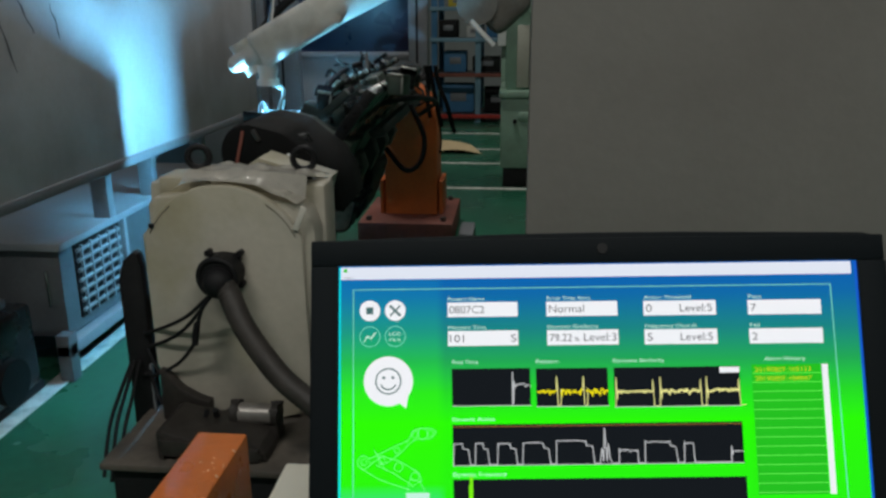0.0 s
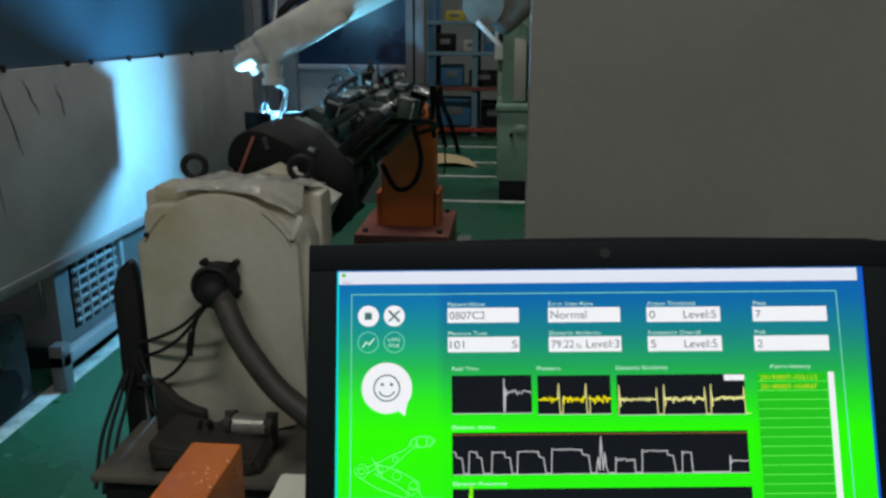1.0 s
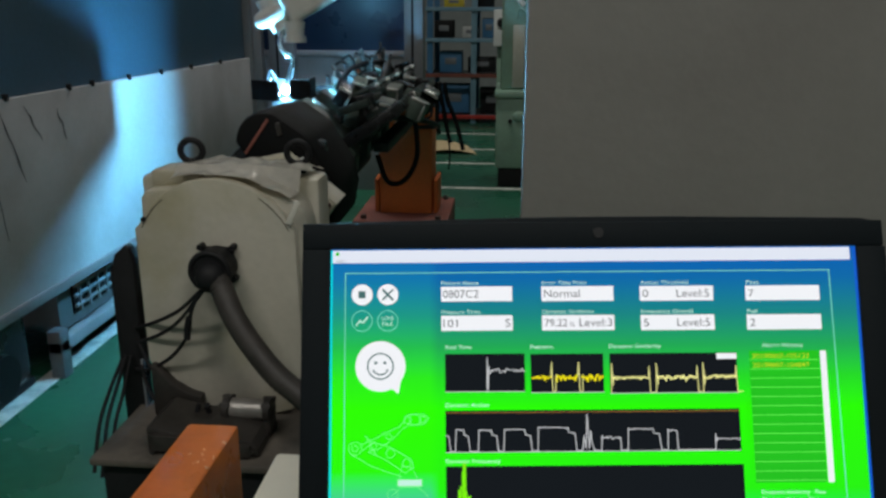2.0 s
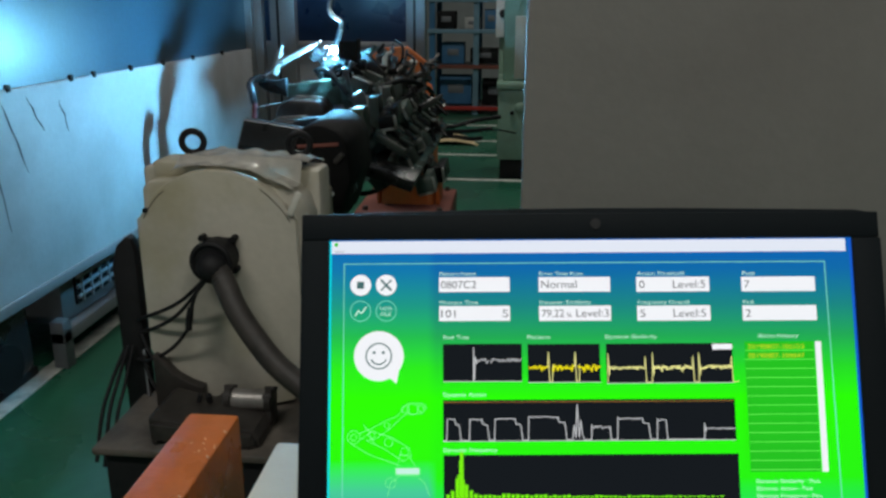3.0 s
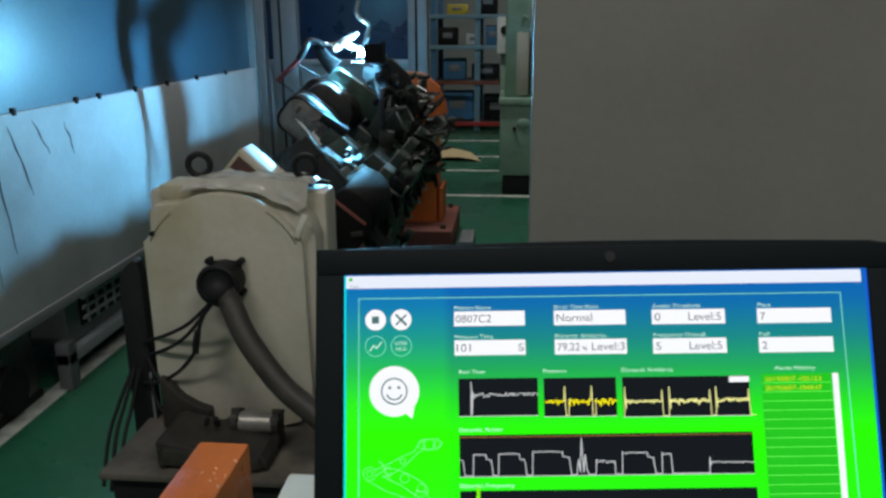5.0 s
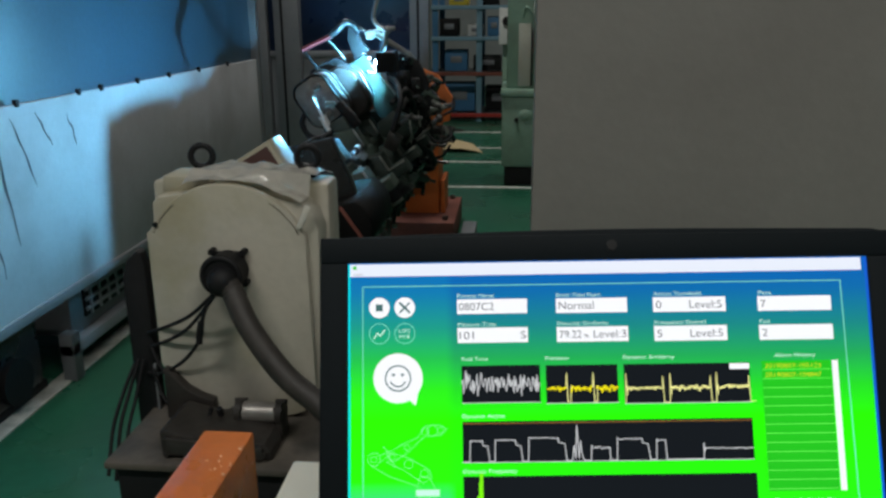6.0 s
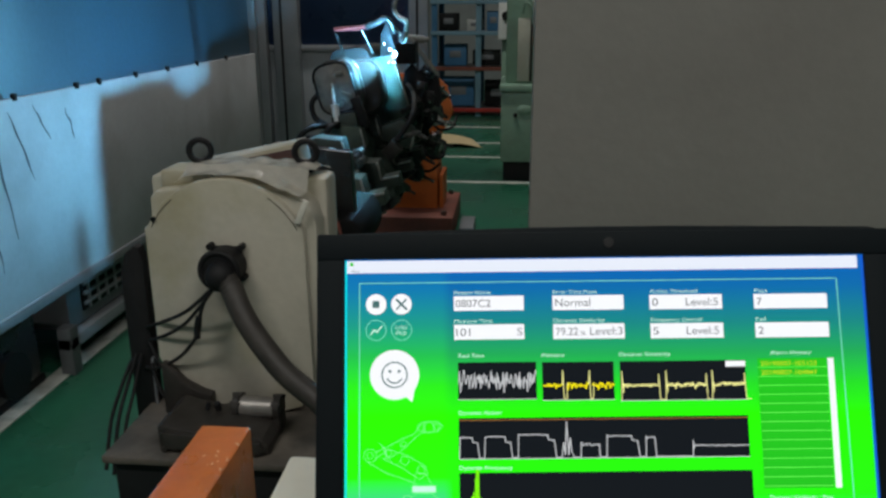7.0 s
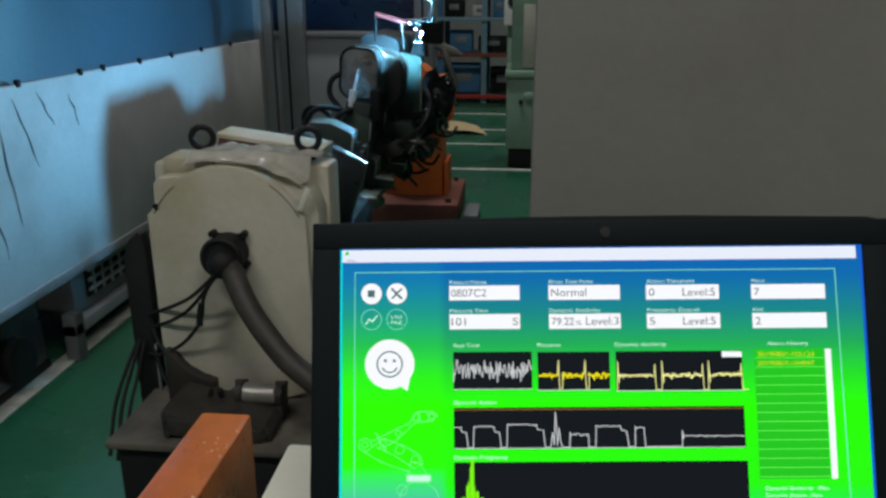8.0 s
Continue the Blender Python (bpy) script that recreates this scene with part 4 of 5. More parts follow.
# ---- near grey partition, beams, table ----
def build_partition():
    th = thing("steel_partition", "plain grey steel partition panel, faintly streaked", "partition", pose(0.8, 1.08, 0))
    b = at_base(th)
    part("panel", span((0.021, 1.06, 0.04), (1.9, 1.10, 2.3), 0.003), PANEL_GREY, th, m=b)
    part("foot_rail", span((0.021, 1.03, 0.0), (1.9, 1.13, 0.04), 0.003), STEEL_GREY, th, m=b)


build_partition()


def build_orange_beam():
    th = thing("orange_guard_rail", "chipped orange box-section guard rail on posts", "guard rail", pose(-0.319, 0.5, 0))
    b = at_base(th)
    bm = span((-0.348, -0.2, 0.56), (-0.290, 0.785, 0.69), 0.004)
    rail = part("rail", bm, ORANGE, th, m=b)
    # bare scuffs near the far end, worn through the paint
    r2 = random.Random(4)
    for k in range(16):
        x, y = (-0.302 + r2.gauss(0, 0.010), 0.705 + r2.gauss(0, 0.012)) if k < 8 else (-0.2925 + r2.uniform(-0.003, 0.001), r2.uniform(0.45, 0.78))
        x = min(x, -0.2925)
        bm = bmesh.new()
        add_box(bm, (r2.uniform(0.001, 0.002), r2.uniform(0.0015, 0.004) * (1 if k < 8 else 2), 0.0008), pose(x, y, 0.6902, 0, 0, r2.uniform(-50, 50)), 0.0002)
        part("paint_chip", bm, PRIMER, rail, "small pale chip in the paint")
    for y in (0.0, 0.70):
        part("post", span((-0.344, y - 0.03, 0.0), (-0.294, y + 0.03, 0.56), 0.003), ORANGE, th, m=b)


build_orange_beam()


def build_table():
    th = thing("work_table", "cream topped work table carrying the laptop", "table", pose(0.15, 0.35, 0))
    b = at_base(th)
    part("tabletop", span((-0.20, 0.02, 0.72), (0.60, 0.634, 0.75), 0.004), CREAM_CLEAN, th, m=b)
    for x in (-0.17, 0.57):
        for y in (0.06, 0.60):
            part("leg", span((x - 0.02, y - 0.02, 0.0), (x + 0.02, y + 0.02, 0.72), 0.003), STEEL_GREY, th, m=b)


build_table()


# ---- green machine column ----
def build_machine():
    th = thing("machine_column", "pale green machine tool column with a beige guideway", "machine tool", pose(0.2, 5.6, 0))
    b = at_base(th)
    part("foot", span((-0.075, 5.36, 0.0), (0.60, 5.9, 0.135), 0.004), BLACK, th, m=b)
    body = part("body", span((-0.095, 5.32, 0.135), (0.62, 5.95, 0.60), 0.012), MACHINE_GREEN, th, m=b)
    part("ledge", span((-0.105, 5.30, 0.60), (0.63, 5.97, 0.645), 0.008), MACHINE_GREEN, th, m=b)
    part("column", span((-0.07, 5.42, 0.645), (0.50, 5.95, 2.2), 0.012), MACHINE_GREEN, th, m=b)
    part("guideway", span((0.005, 5.40, 0.66), (0.085, 5.42, 1.06), 0.004), MACHINE_BEIGE, th, "beige machined guideway strip", b)
    part("guide_slot", span((0.087, 5.405, 0.66), (0.10, 5.42, 1.06), 0.001), BLACK, th, m=b)
    part("pipe", add_tube(bmesh.new(), [(0.03, 5.40, 1.10), (0.05, 5.38, 1.16), (0.09, 5.38, 1.12), (0.10, 5.4, 1.02)], 0.008, 8, 5), MACHINE_GREEN, th, m=b)
    part("knob", add_cyl(bmesh.new(), 0.014, 0.014, 0.03, pose(-0.0, 5.31, 0.45, 90), 14), BLACK, body)
    part("oil_patch", add_ball(bmesh.new(), 0.045, pose(0.06, 5.32, 0.48) @ Matrix.Diagonal((1.1, 0.25, 0.8, 1)), 14), MACHINE_GREEN, body)
    part("bright_bar", span((0.098, 5.38, 0.70), (0.104, 5.39, 1.3), 0.001), CHROME, th, m=b)


build_machine()

bm = bmesh.new()
n = 10
top = []
for i in range(n + 1):
    s = i / n
    lift = 0.004 + 0.05 * math.sin(math.pi * (1 - s)) * 0.7
    top.append((bm.verts.new((-0.74 + 0.47 * s, 6.62 + 0.02 * s, lift)), bm.verts.new((-0.78 + 0.40 * s, 7.32 - 0.22 * s, lift * 0.6))))
for a, c in zip(top, top[1:]):
    bm.faces.new((a[0], c[0], c[1], a[1]))
bmesh.ops.recalc_face_normals(bm, faces=bm.faces[:])
bmesh.ops.solidify(bm, geom=bm.faces[:], thickness=0.004)
tagged(part("cardboard_sheet", bm, CARD), "bent sheet of brown cardboard lying on the floor", "cardboard")


# ---- far equipment ----
def build_far_rack():
    th = thing("parts_rack", "blue steel parts rack with rails, bins and boxes", "rack", pose(0, 8.9, 0))
    b = at_base(th)
    for x in (-0.86, -0.40, 0.1, 0.6):
        part("post", span((x - 0.03, 8.6, 0.0), (x + 0.03, 8.66, 2.2), 0.003), BLUE_PALE if x > -0.5 else BLUE_STEEL, th, m=b)
        part("post", span((x - 0.03, 9.4, 0.0), (x + 0.03, 9.46, 2.2), 0.003), BLUE_STEEL, th, m=b)
    for z, mt in ((0.05, RED), (0.48, RUST_RED), (0.84, BLUE_PALE), (1.15, BLUE_PALE)):
        part("rail", span((-1.2, 8.57, z), (0.9, 8.60, z + 0.04), 0.003), mt, th, m=b)
        part("shelf", span((-1.2, 8.66, z), (0.9, 9.4, z + 0.02), 0.003), STEEL_GREY, th, m=b)


build_far_rack()
boxes = ((-0.62, 8.9, 0.07, 0.34, 0.30, BLUE_STEEL, "blue steel drum box on rack"), (-0.2, 8.95, 0.07, 0.28, 0.26, BLACK, "dark crate on rack"), (0.12, 8.9, 0.07, 0.2, 0.3, BLUE_PALE, "pale blue crate on rack"),
         (-0.65, 8.85, 0.50, 0.24, 0.22, BLUE_STEEL, "blue bin on rack"), (-0.32, 8.9, 0.50, 0.3, 0.16, BLACK_GLOSS, "dark machine part on rack"), (0.0, 8.85, 0.50, 0.18, 0.2, WHITE_BOX, "white box on rack"),
         (-0.72, 8.8, 0.86, 0.2, 0.18, BLACK, "black bin on rack"), (-0.45, 8.85, 0.86, 0.16, 0.12, WHITE_BOX, "white carton on rack"), (-0.25, 8.8, 0.86, 0.14, 0.2, BLUE_STEEL, "blue bin on rack"), (0.02, 8.8, 0.86, 0.2, 0.16, MACHINE_BEIGE, "beige carton on rack"),
         (-0.62, 8.8, 1.17, 0.2, 0.10, YELLOW, "yellow box on rack"), (-0.3, 8.8, 1.17, 0.2, 0.25, BLACK, "black box on rack"), (0.02, 8.75, 1.17, 0.1, 0.24, WHITE_BOX, "white control box on rack"))
for x, y, z, w, h, mt, lab in boxes:
    kind = lab.split(" on ")[0].split()[-1]
    ob = thing({"box": "storage_box", "bin": "storage_bin", "part": "machine_part"}.get(kind, kind), lab, kind, pose(x, y, z + 0.02))
    part("shell", boxed((w, 0.25, h), pose(0, 0, h / 2), 0.01), mt, ob)
    part("front_label", boxed((w * 0.5, 0.004, h * 0.3), pose(0, -0.128, h * 0.55), 0.001), STEEL_GREY, ob)


def build_control_box():
    th = thing("control_box", "white wall control box with a black dial", "control box", pose(-0.08, 6.6, 0))
    b = at_base(th)
    part("stand", span((-0.12, 6.62, 0.0), (-0.04, 6.68, 0.9), 0.004), MACHINE_GREEN, th, m=b)
    part("case", span((-0.15, 6.56, 0.88), (-0.03, 6.70, 1.16), 0.006), WHITE_BOX, th, m=b)
    part("dial", add_cyl(bmesh.new(), 0.035, 0.035, 0.02, pose(-0.09, 6.555, 1.06, 90), 20), BLACK, th, m=b)


build_control_box()


# ---- laptop ----
LID = Matrix(((0.996, -0.0461, 0.0765, -0.112), (0.0886, 0.4027, -0.911, 0.5072), (0.0112, 0.9142, 0.4051, 0.9808), (0, 0, 0, 1)))  # origin at the display's upper corner; x across, y up the lid


def lin(r, g, b):
    return tuple(((c / 255 + 0.055) / 1.055) ** 2.4 if c > 10 else c / 255 / 12.92 for c in (r, g, b))


def screen_material():
    m = bpy.data.materials.new("display_gradient")
    m.use_nodes = True
    n, l = m.node_tree.nodes, m.node_tree.links
    n.remove(n["Principled BSDF"])
    co, sep, rng_ = n.new("ShaderNodeTexCoord"), n.new("ShaderNodeSeparateXYZ"), n.new("ShaderNodeMapRange")
    l.new(co.outputs["Object"], sep.inputs[0])
    l.new(sep.outputs["Y"], rng_.inputs["Value"])
    rng_.inputs["From Min"].default_value, rng_.inputs["From Max"].default_value = 0.0, -0.2
    ramps = []
    for stops in (((0.0, (14, 92, 178)), (0.10, (18, 104, 166)), (0.22, (28, 132, 128)), (0.32, (34, 165, 84)), (0.42, (38, 214, 40)), (0.52, (42, 248, 8)), (0.78, (40, 240, 20)), (1.0, (30, 190, 130))),
                  ((0.0, (16, 100, 180)), (0.10, (20, 118, 170)), (0.22, (30, 150, 130)), (0.32, (36, 186, 78)), (0.42, (44, 232, 30)), (0.52, (46, 250, 6)), (0.72, (44, 246, 14)), (0.82, (70, 200, 150)), (1.0, (40, 150, 170)))):
        ramp = n.new("ShaderNodeValToRGB")
        e = ramp.color_ramp.elements
        e[0].position, e[0].color = stops[0][0], (*lin(*stops[0][1]), 1)
        e[1].position, e[1].color = stops[-1][0], (*lin(*stops[-1][1]), 1)
        for p, c in stops[1:-1]:
            q = e.new(p)
            q.color = (*lin(*c), 1)
        l.new(rng_.outputs[0], ramp.inputs[0])
        ramps.append(ramp)
    side = n.new("ShaderNodeMapRange")
    side.inputs["From Min"].default_value, side.inputs["From Max"].default_value = 0.064, 0.070
    l.new(sep.outputs["X"], side.inputs["Value"])
    mix, em = n.new("ShaderNodeMix"), n.new("ShaderNodeEmission")
    mix.data_type = "RGBA"
    l.new(side.outputs[0], mix.inputs["Factor"])
    l.new(ramps[1].outputs[0], mix.inputs[6])
    l.new(ramps[0].outputs[0], mix.inputs[7])
    l.new(mix.outputs[2], em.inputs[0])
    em.inputs[1].default_value = 1.0
    l.new(em.outputs[0], n["Material Output"].inputs[0])
    return m


DISPLAY = screen_material()
INK_WHITE = glow("display_white", lin(238, 240, 244), 1.0)
INK_TITLE = glow("display_title", lin(222, 228, 240), 1.0)
INK_LABEL = glow("display_label", lin(196, 240, 222), 1.0)
INK_SKETCH = glow("display_sketch", lin(130, 245, 150), 1.0)
INK_LINE = glow("display_line", lin(120, 215, 190), 1.0)
INK_GRID = glow("display_grid", lin(110, 250, 90), 1.0)
INK_ROW = glow("display_row", lin(38, 190, 34), 1.0)
INK_DARK = glow("display_dark", lin(22, 26, 30), 1.0)
INK_TEXT = glow("display_text", lin(110, 112, 118), 1.0)
INK_GREY = glow("display_trace", lin(196, 198, 200), 1.0)
INK_YELLOW = glow("display_yellow", lin(232, 220, 20), 1.0)
INK_PALE = glow("display_pale_yellow", lin(236, 232, 150), 1.0)
INK_ORANGE = glow("display_orange", lin(150, 105, 50), 1.0)
INK_GOLD = glow("display_gold", lin(196, 214, 40), 1.0)
INK_LIME = glow("display_lime", lin(120, 235, 20), 1.0)
INK_ICON = glow("display_icon", lin(70, 105, 105), 1.0)
INK_EDGE = glow("display_edge", lin(10, 215, 225), 1.0)
INK_BLUE = glow("display_blue", lin(25, 90, 200), 1.0)


def flat(x0, v0, x1, v1, z=1.0, t=0.4):
    """A thin tile, in millimetres across and down the display; z is its front."""
    return span((x0 / 1000, -v1 / 1000, (z - t) / 1000), (x1 / 1000, -v0 / 1000, z / 1000), 0.0)


def ribbon(points, w=0.6, z=1.6):
    bm = bmesh.new()
    for (x0, v0), (x1, v1) in zip(points, points[1:]):
        a, b = Vector((x0, -v0, 0)) / 1000, Vector((x1, -v1, 0)) / 1000
        d = b - a
        if d.length < 1e-6:
            continue
        q = Matrix.Translation((a + b) / 2 + Vector((0, 0, (z - 0.1) / 1000))) @ Matrix.Rotation(math.atan2(d.y, d.x), 4, "Z")
        add_box(bm, (d.length + w * 0.7 / 1000, w / 1000, 0.0002), q)
    return bm


def circle(cx, cv, r, k=32, a0=0, a1=360):
    return [(cx + r * math.cos(radians(a0 + (a1 - a0) * i / k)), cv + r * math.sin(radians(a0 + (a1 - a0) * i / k))) for i in range(k + 1)]


def disc(cx, cv, r, z=1.0):
    return add_cyl(bmesh.new(), r / 1000, r / 1000, 0.0004, pose(cx / 1000, -cv / 1000, z / 1000 - 0.0002), 40)


def words(text, x, v, width, height, material, parent, z=1.9):
    """Text with its left end at x and its foot at v, of that width and capital height (mm)."""
    cu = bpy.data.curves.new("words", "FONT")
    cu.body = text
    tmp = bpy.data.objects.new("words", cu)
    scene.collection.objects.link(tmp)
    dg = bpy.context.evaluated_depsgraph_get()
    me = bpy.data.meshes.new_from_object(tmp.evaluated_get(dg))
    bpy.data.objects.remove(tmp)
    xs, ys = [q.co.x for q in me.vertices], [q.co.y for q in me.vertices]
    sx, sy = width / (max(xs) - min(xs)), height / 0.70
    for q in me.vertices:
        q.co = Vector(((x + (q.co.x - min(xs)) * sx) / 1000, (-v + q.co.y * sy) / 1000, z / 1000))
    me.materials.clear()
    me.materials.append(material)
    ob = new("text_line", me)
    ob.parent = parent
    return ob


def build_laptop():
    th = thing("laptop", "open black laptop showing a green and blue monitoring program", "laptop", pose(0.03, 0.32, 0.75, 0, 0, 5.1))
    inv = at_base(th)
    lid_m = inv @ LID
    # lid with bezel
    bm = bmesh.new()
    outline = [(-21, 214), (-20.5, 2), (-20, -12), (-17, -16.5), (-10, -18.5), (40, -20), (120, -21.8), (172, -22.2), (230, -22), (310, -20.8), (355, -20), (362, -18.5), (366, -14), (368, 0), (371, 214)]
    add_prism(bm, [(x / 1000, -v / 1000) for x, v in outline], 0.010, Matrix(((1, 0, 0, 0), (0, 0, 1, 0), (0, -1, 0, -0.0012), (0, 0, 0, 1))), 0.0015)
    lid = part("lid", bm, BEZEL, th, "matt black lid", lid_m)
    bm = bmesh.new()
    for x0, v0, x1, v1 in ((-20, -18, 367, -0.6), (-20, -0.6, -1.2, 200), (348.5, -0.6, 368, 200), (-20, 196, 369, 212)):
        add_box(bm, ((x1 - x0) / 1000, (v1 - v0) / 1000, 0.004), pose((x0 + x1) / 2000, -(v0 + v1) / 2000, 0.0004), 0.0012)
    part("bezel", bm, BEZEL, lid)
    part("webcam", add_cyl(bmesh.new(), 0.0035, 0.0035, 0.001, pose(0.177, 0.0105, 0.0028), 18), BLACK_GLOSS, lid)
    # the display sheet, open over the two charts that scroll
    xs, vs = (-1.2, 74.25, 126.4, 265.4, 348.5), (-0.6, 69.0, 93.8, 105.6, 132.4, 196.0)
    bm = bmesh.new()
    grid = [[bm.verts.new((x / 1000, -v / 1000, 0.0004)) for x in xs] for v in vs]
    for j in range(5):
        for i in range(4):
            if (j, i) not in ((1, 1), (3, 1), (3, 2)):
                bm.faces.new((grid[j + 1][i], grid[j + 1][i + 1], grid[j][i + 1], grid[j][i]))
    bmesh.ops.solidify(bm, geom=bm.faces[:], thickness=0.0005)
    disp = part("display", bm, DISPLAY, th, "bright green and blue display", lid_m, smooth=False)

    def on(name, bm_, material, label=""):
        return part(name, bm_, material, disp, label, smooth=False)

    on("title_bar", flat(0.2, 0.2, 344.3, 8.6), INK_TITLE)
    on("edge_glow", flat(-1.0, 0.2, 0.2, 195), INK_EDGE)
    on("edge_band", flat(346.6, 0.2, 348.3, 195), INK_BLUE)
    words("menu", 2.6, 8.0, 6, 1.6, INK_TEXT, disp)
    on("menu_icon", flat(2.2, 1.4, 4.4, 3.6, 1.5), INK_ROW)
    on("frame_line", ribbon([(8.6, 190), (8.7, 15.5), (329.5, 15.5), (331.6, 190)], 0.55, 1.2), INK_LINE)
    # buttons
    for x, v in ((19.8, 29.7), (36.8, 29.7)):
        on("button", disc(x, v, 6.9), INK_WHITE)
    on("stop_icon", flat(17.4, 27.4, 22.0, 32.0, 1.5), INK_ICON)
    on("tool_icon", ribbon([(33.6, 26.6), (40.0, 33.0)], 1.5), INK_ICON)
    on("tool_icon", ribbon([(40.0, 26.6), (33.6, 33.0)], 1.1), INK_ICON)
    for x, v in ((19.8, 47.0), (36.8, 47.0)):
        on("button_ring", ribbon(circle(x, v, 6.7), 0.5), INK_LINE)
    on("trend_icon", ribbon([(16.2, 50.0), (18.4, 46.6), (20.4, 48.4), (23.6, 44.4)], 0.8), INK_LABEL)
    words("LOG", 32.9, 46.4, 7.6, 2.3, INK_LABEL, disp)
    words("FILE", 33.2, 50.2, 7.0, 2.3, INK_LABEL, disp)
    on("speech_bubble", disc(32.0, 76.6, 16.4), INK_WHITE)
    tail = bmesh.new()
    add_prism(tail, [(0.0385, -0.0905), (0.0437, -0.0945), (0.0455, -0.085), (0.040, -0.082)], 0.0004, Matrix(((1, 0, 0, 0), (0, 0, 1, 0), (0, -1, 0, 0.001), (0, 0, 0, 1))))
    on("bubble_tail", tail, INK_WHITE)
    on("face_ring", ribbon(circle(32.0, 76.6, 8.3), 0.9), INK_ICON)
    on("smile", ribbon(circle(32.0, 76.8, 5.2, 14, 25, 155), 0.9), INK_ICON)
    on("eye_dot", disc(29.0, 74.3, 1.0, 1.6), INK_ICON)
    on("eye_dot", disc(35.0, 74.3, 1.0, 1.6), INK_ICON)
    # robot drawing in thin lines
    for ring in ((15.8, 129.0, 4.2), (15.8, 129.0, 2.0), (54.4, 111.0, 3.6), (49.5, 111.2, 2.4), (59.5, 110.8, 2.0), (27.5, 127.6, 2.2), (38.5, 132.2, 2.8), (49.0, 138.4, 2.6), (37.5, 121.6, 1.8), (40.0, 158.0, 3.4)):
        on("robot_sketch", ribbon(circle(*ring, 20), 0.3), INK_SKETCH)
    for pts in ([(19.5, 126.6), (27, 123.5), (37, 118.4), (44.5, 115.5), (50, 107.8), (60, 107.4), (63.5, 110), (60, 114), (50, 114.4), (46, 117.2), (39, 124), (30, 130), (24, 131)],
                [(20, 130.5), (28, 125), (40, 129), (52, 136), (53.5, 141), (48, 144.5), (36, 136.5), (24, 131)], [(14, 133), (26, 140), (46, 147)], [(24, 124), (30, 134)], [(22, 121), (27, 126)],
                [(44, 148), (46, 140), (52, 141), (56, 148)], [(43, 148.6), (59, 148.6), (59, 153), (43, 153), (43, 148.6)], [(38, 166), (40, 158), (46, 153.4), (56, 153.4), (62, 158), (65, 166)]):
        on("robot_sketch", ribbon(pts, 0.32), INK_SKETCH)
    on("robot_collar", flat(43.5, 149, 58.5, 152.6, 1.1), INK_LABEL)
    # fields
    cols = ((72.0, 119.0), (138.4, 186.0), (203.5, 252.0), (273.5, 322.4))
    caps = (("Pattern Name", 24.5), ("Error Time Point", 29.5), ("Action Threshold", 31.5), ("Pass", 8.5)), (("Measure Time", 25.5), ("Dynamic Similarity", 34), ("Frequency Overall", 34), ("Fail", 6.5))
    for r, (v0, v1) in enumerate(((24.8, 34.6), (43.9, 53.9))):
        for c, (x0, x1) in enumerate(cols):
            on("field", flat(x0, v0 + 0.25 * c, x1, v1 + 0.25 * c), INK_WHITE)
            words(caps[r][c][0], x0 + 0.3, v0 - 1.1 + 0.25 * c, caps[r][c][1], 2.5, INK_LABEL, disp)
    for text, x, v, w, h in (("0807C2", 73.2, 32.2, 23.5, 5.0), ("Normal", 140.0, 32.4, 23.5, 5.2), ("0", 205.0, 32.7, 3.8, 5.0), ("Level:5", 227.5, 32.8, 21.5, 5.2), ("7", 275.0, 33.0, 3.4, 5.0),
                             ("101", 73.4, 51.4, 9.4, 5.0), ("S", 114.2, 51.4, 3.4, 5.0), ("79.22", 140.0, 51.6, 14.8, 5.0), ("%", 156.2, 51.6, 3.6, 2.8), ("Level:3", 162.8, 51.6, 21.6, 5.2),
                             ("5", 205.0, 51.9, 3.6, 5.0), ("Level:5", 227.2, 52.0, 21.5, 5.2), ("2", 275.0, 52.3, 3.6, 5.0)):
        words(text, x, v, w, h, INK_TEXT, disp)
    # charts
    for text, x, v, w in (("Real Time", 74.8, 65.8, 17), ("Pattern", 130.2, 66.0, 15), ("Dynamic Similarity", 181.6, 66.0, 34), ("Dynamic Action", 74.4, 103.2, 28), ("Dynamic Frequency", 74.4, 138.6, 35), ("Alarm History", 282.0, 66.0, 27)):
        words(text, x, v, w, 2.6, INK_LABEL, disp)
    for x0, v0, x1, v1 in ((74.3, 69.0, 126.4, 93.8), (130.2, 69.4, 177.8, 94.6), (181.9, 69.4, 265.2, 95.4), (74.2, 105.6, 265.4, 132.4), (74.3, 140.8, 266.0, 190)):
        sunk = (x0, v0) in ((74.3, 69.0), (74.2, 105.6))
        on("chart", flat(x0, v0, x1, v1, -0.8 if sunk else 1.0, 0.2), INK_DARK)
        on("chart_axis", ribbon([(x0, v1 - 0.3), (x1, v1 - 0.3)], 0.5, -0.5 if sunk else 1.5), INK_GREY)
    r = random.Random(11)

    def trace(x0, x1, level, step, amp):
        out, x = [], x0
        while x < x1:
            out.append((x, level + r.uniform(-amp, amp) + (amp * 1.5 if r.random() < 0.12 else 0)))
            x += step
        return out + [(x1, level)]

    # the live trace: a step, a level run, then heavy noise
    live = [(114.4, 93.2), (114.6, 71.5), (115.1, 92), (115.6, 77.5), (116.6, 82.0)] + trace(117.5, 170, 79.6, 0.8, 1.0)
    x = 171.0
    while x < 238:
        live.append((x, 80.6 + r.uniform(-9.0, 9.0) * r.uniform(0.35, 1.0)))
        x += 0.5
    live_trace = on("trace", ribbon(live, 0.6, -0.4), INK_GREY, "live white signal trace")
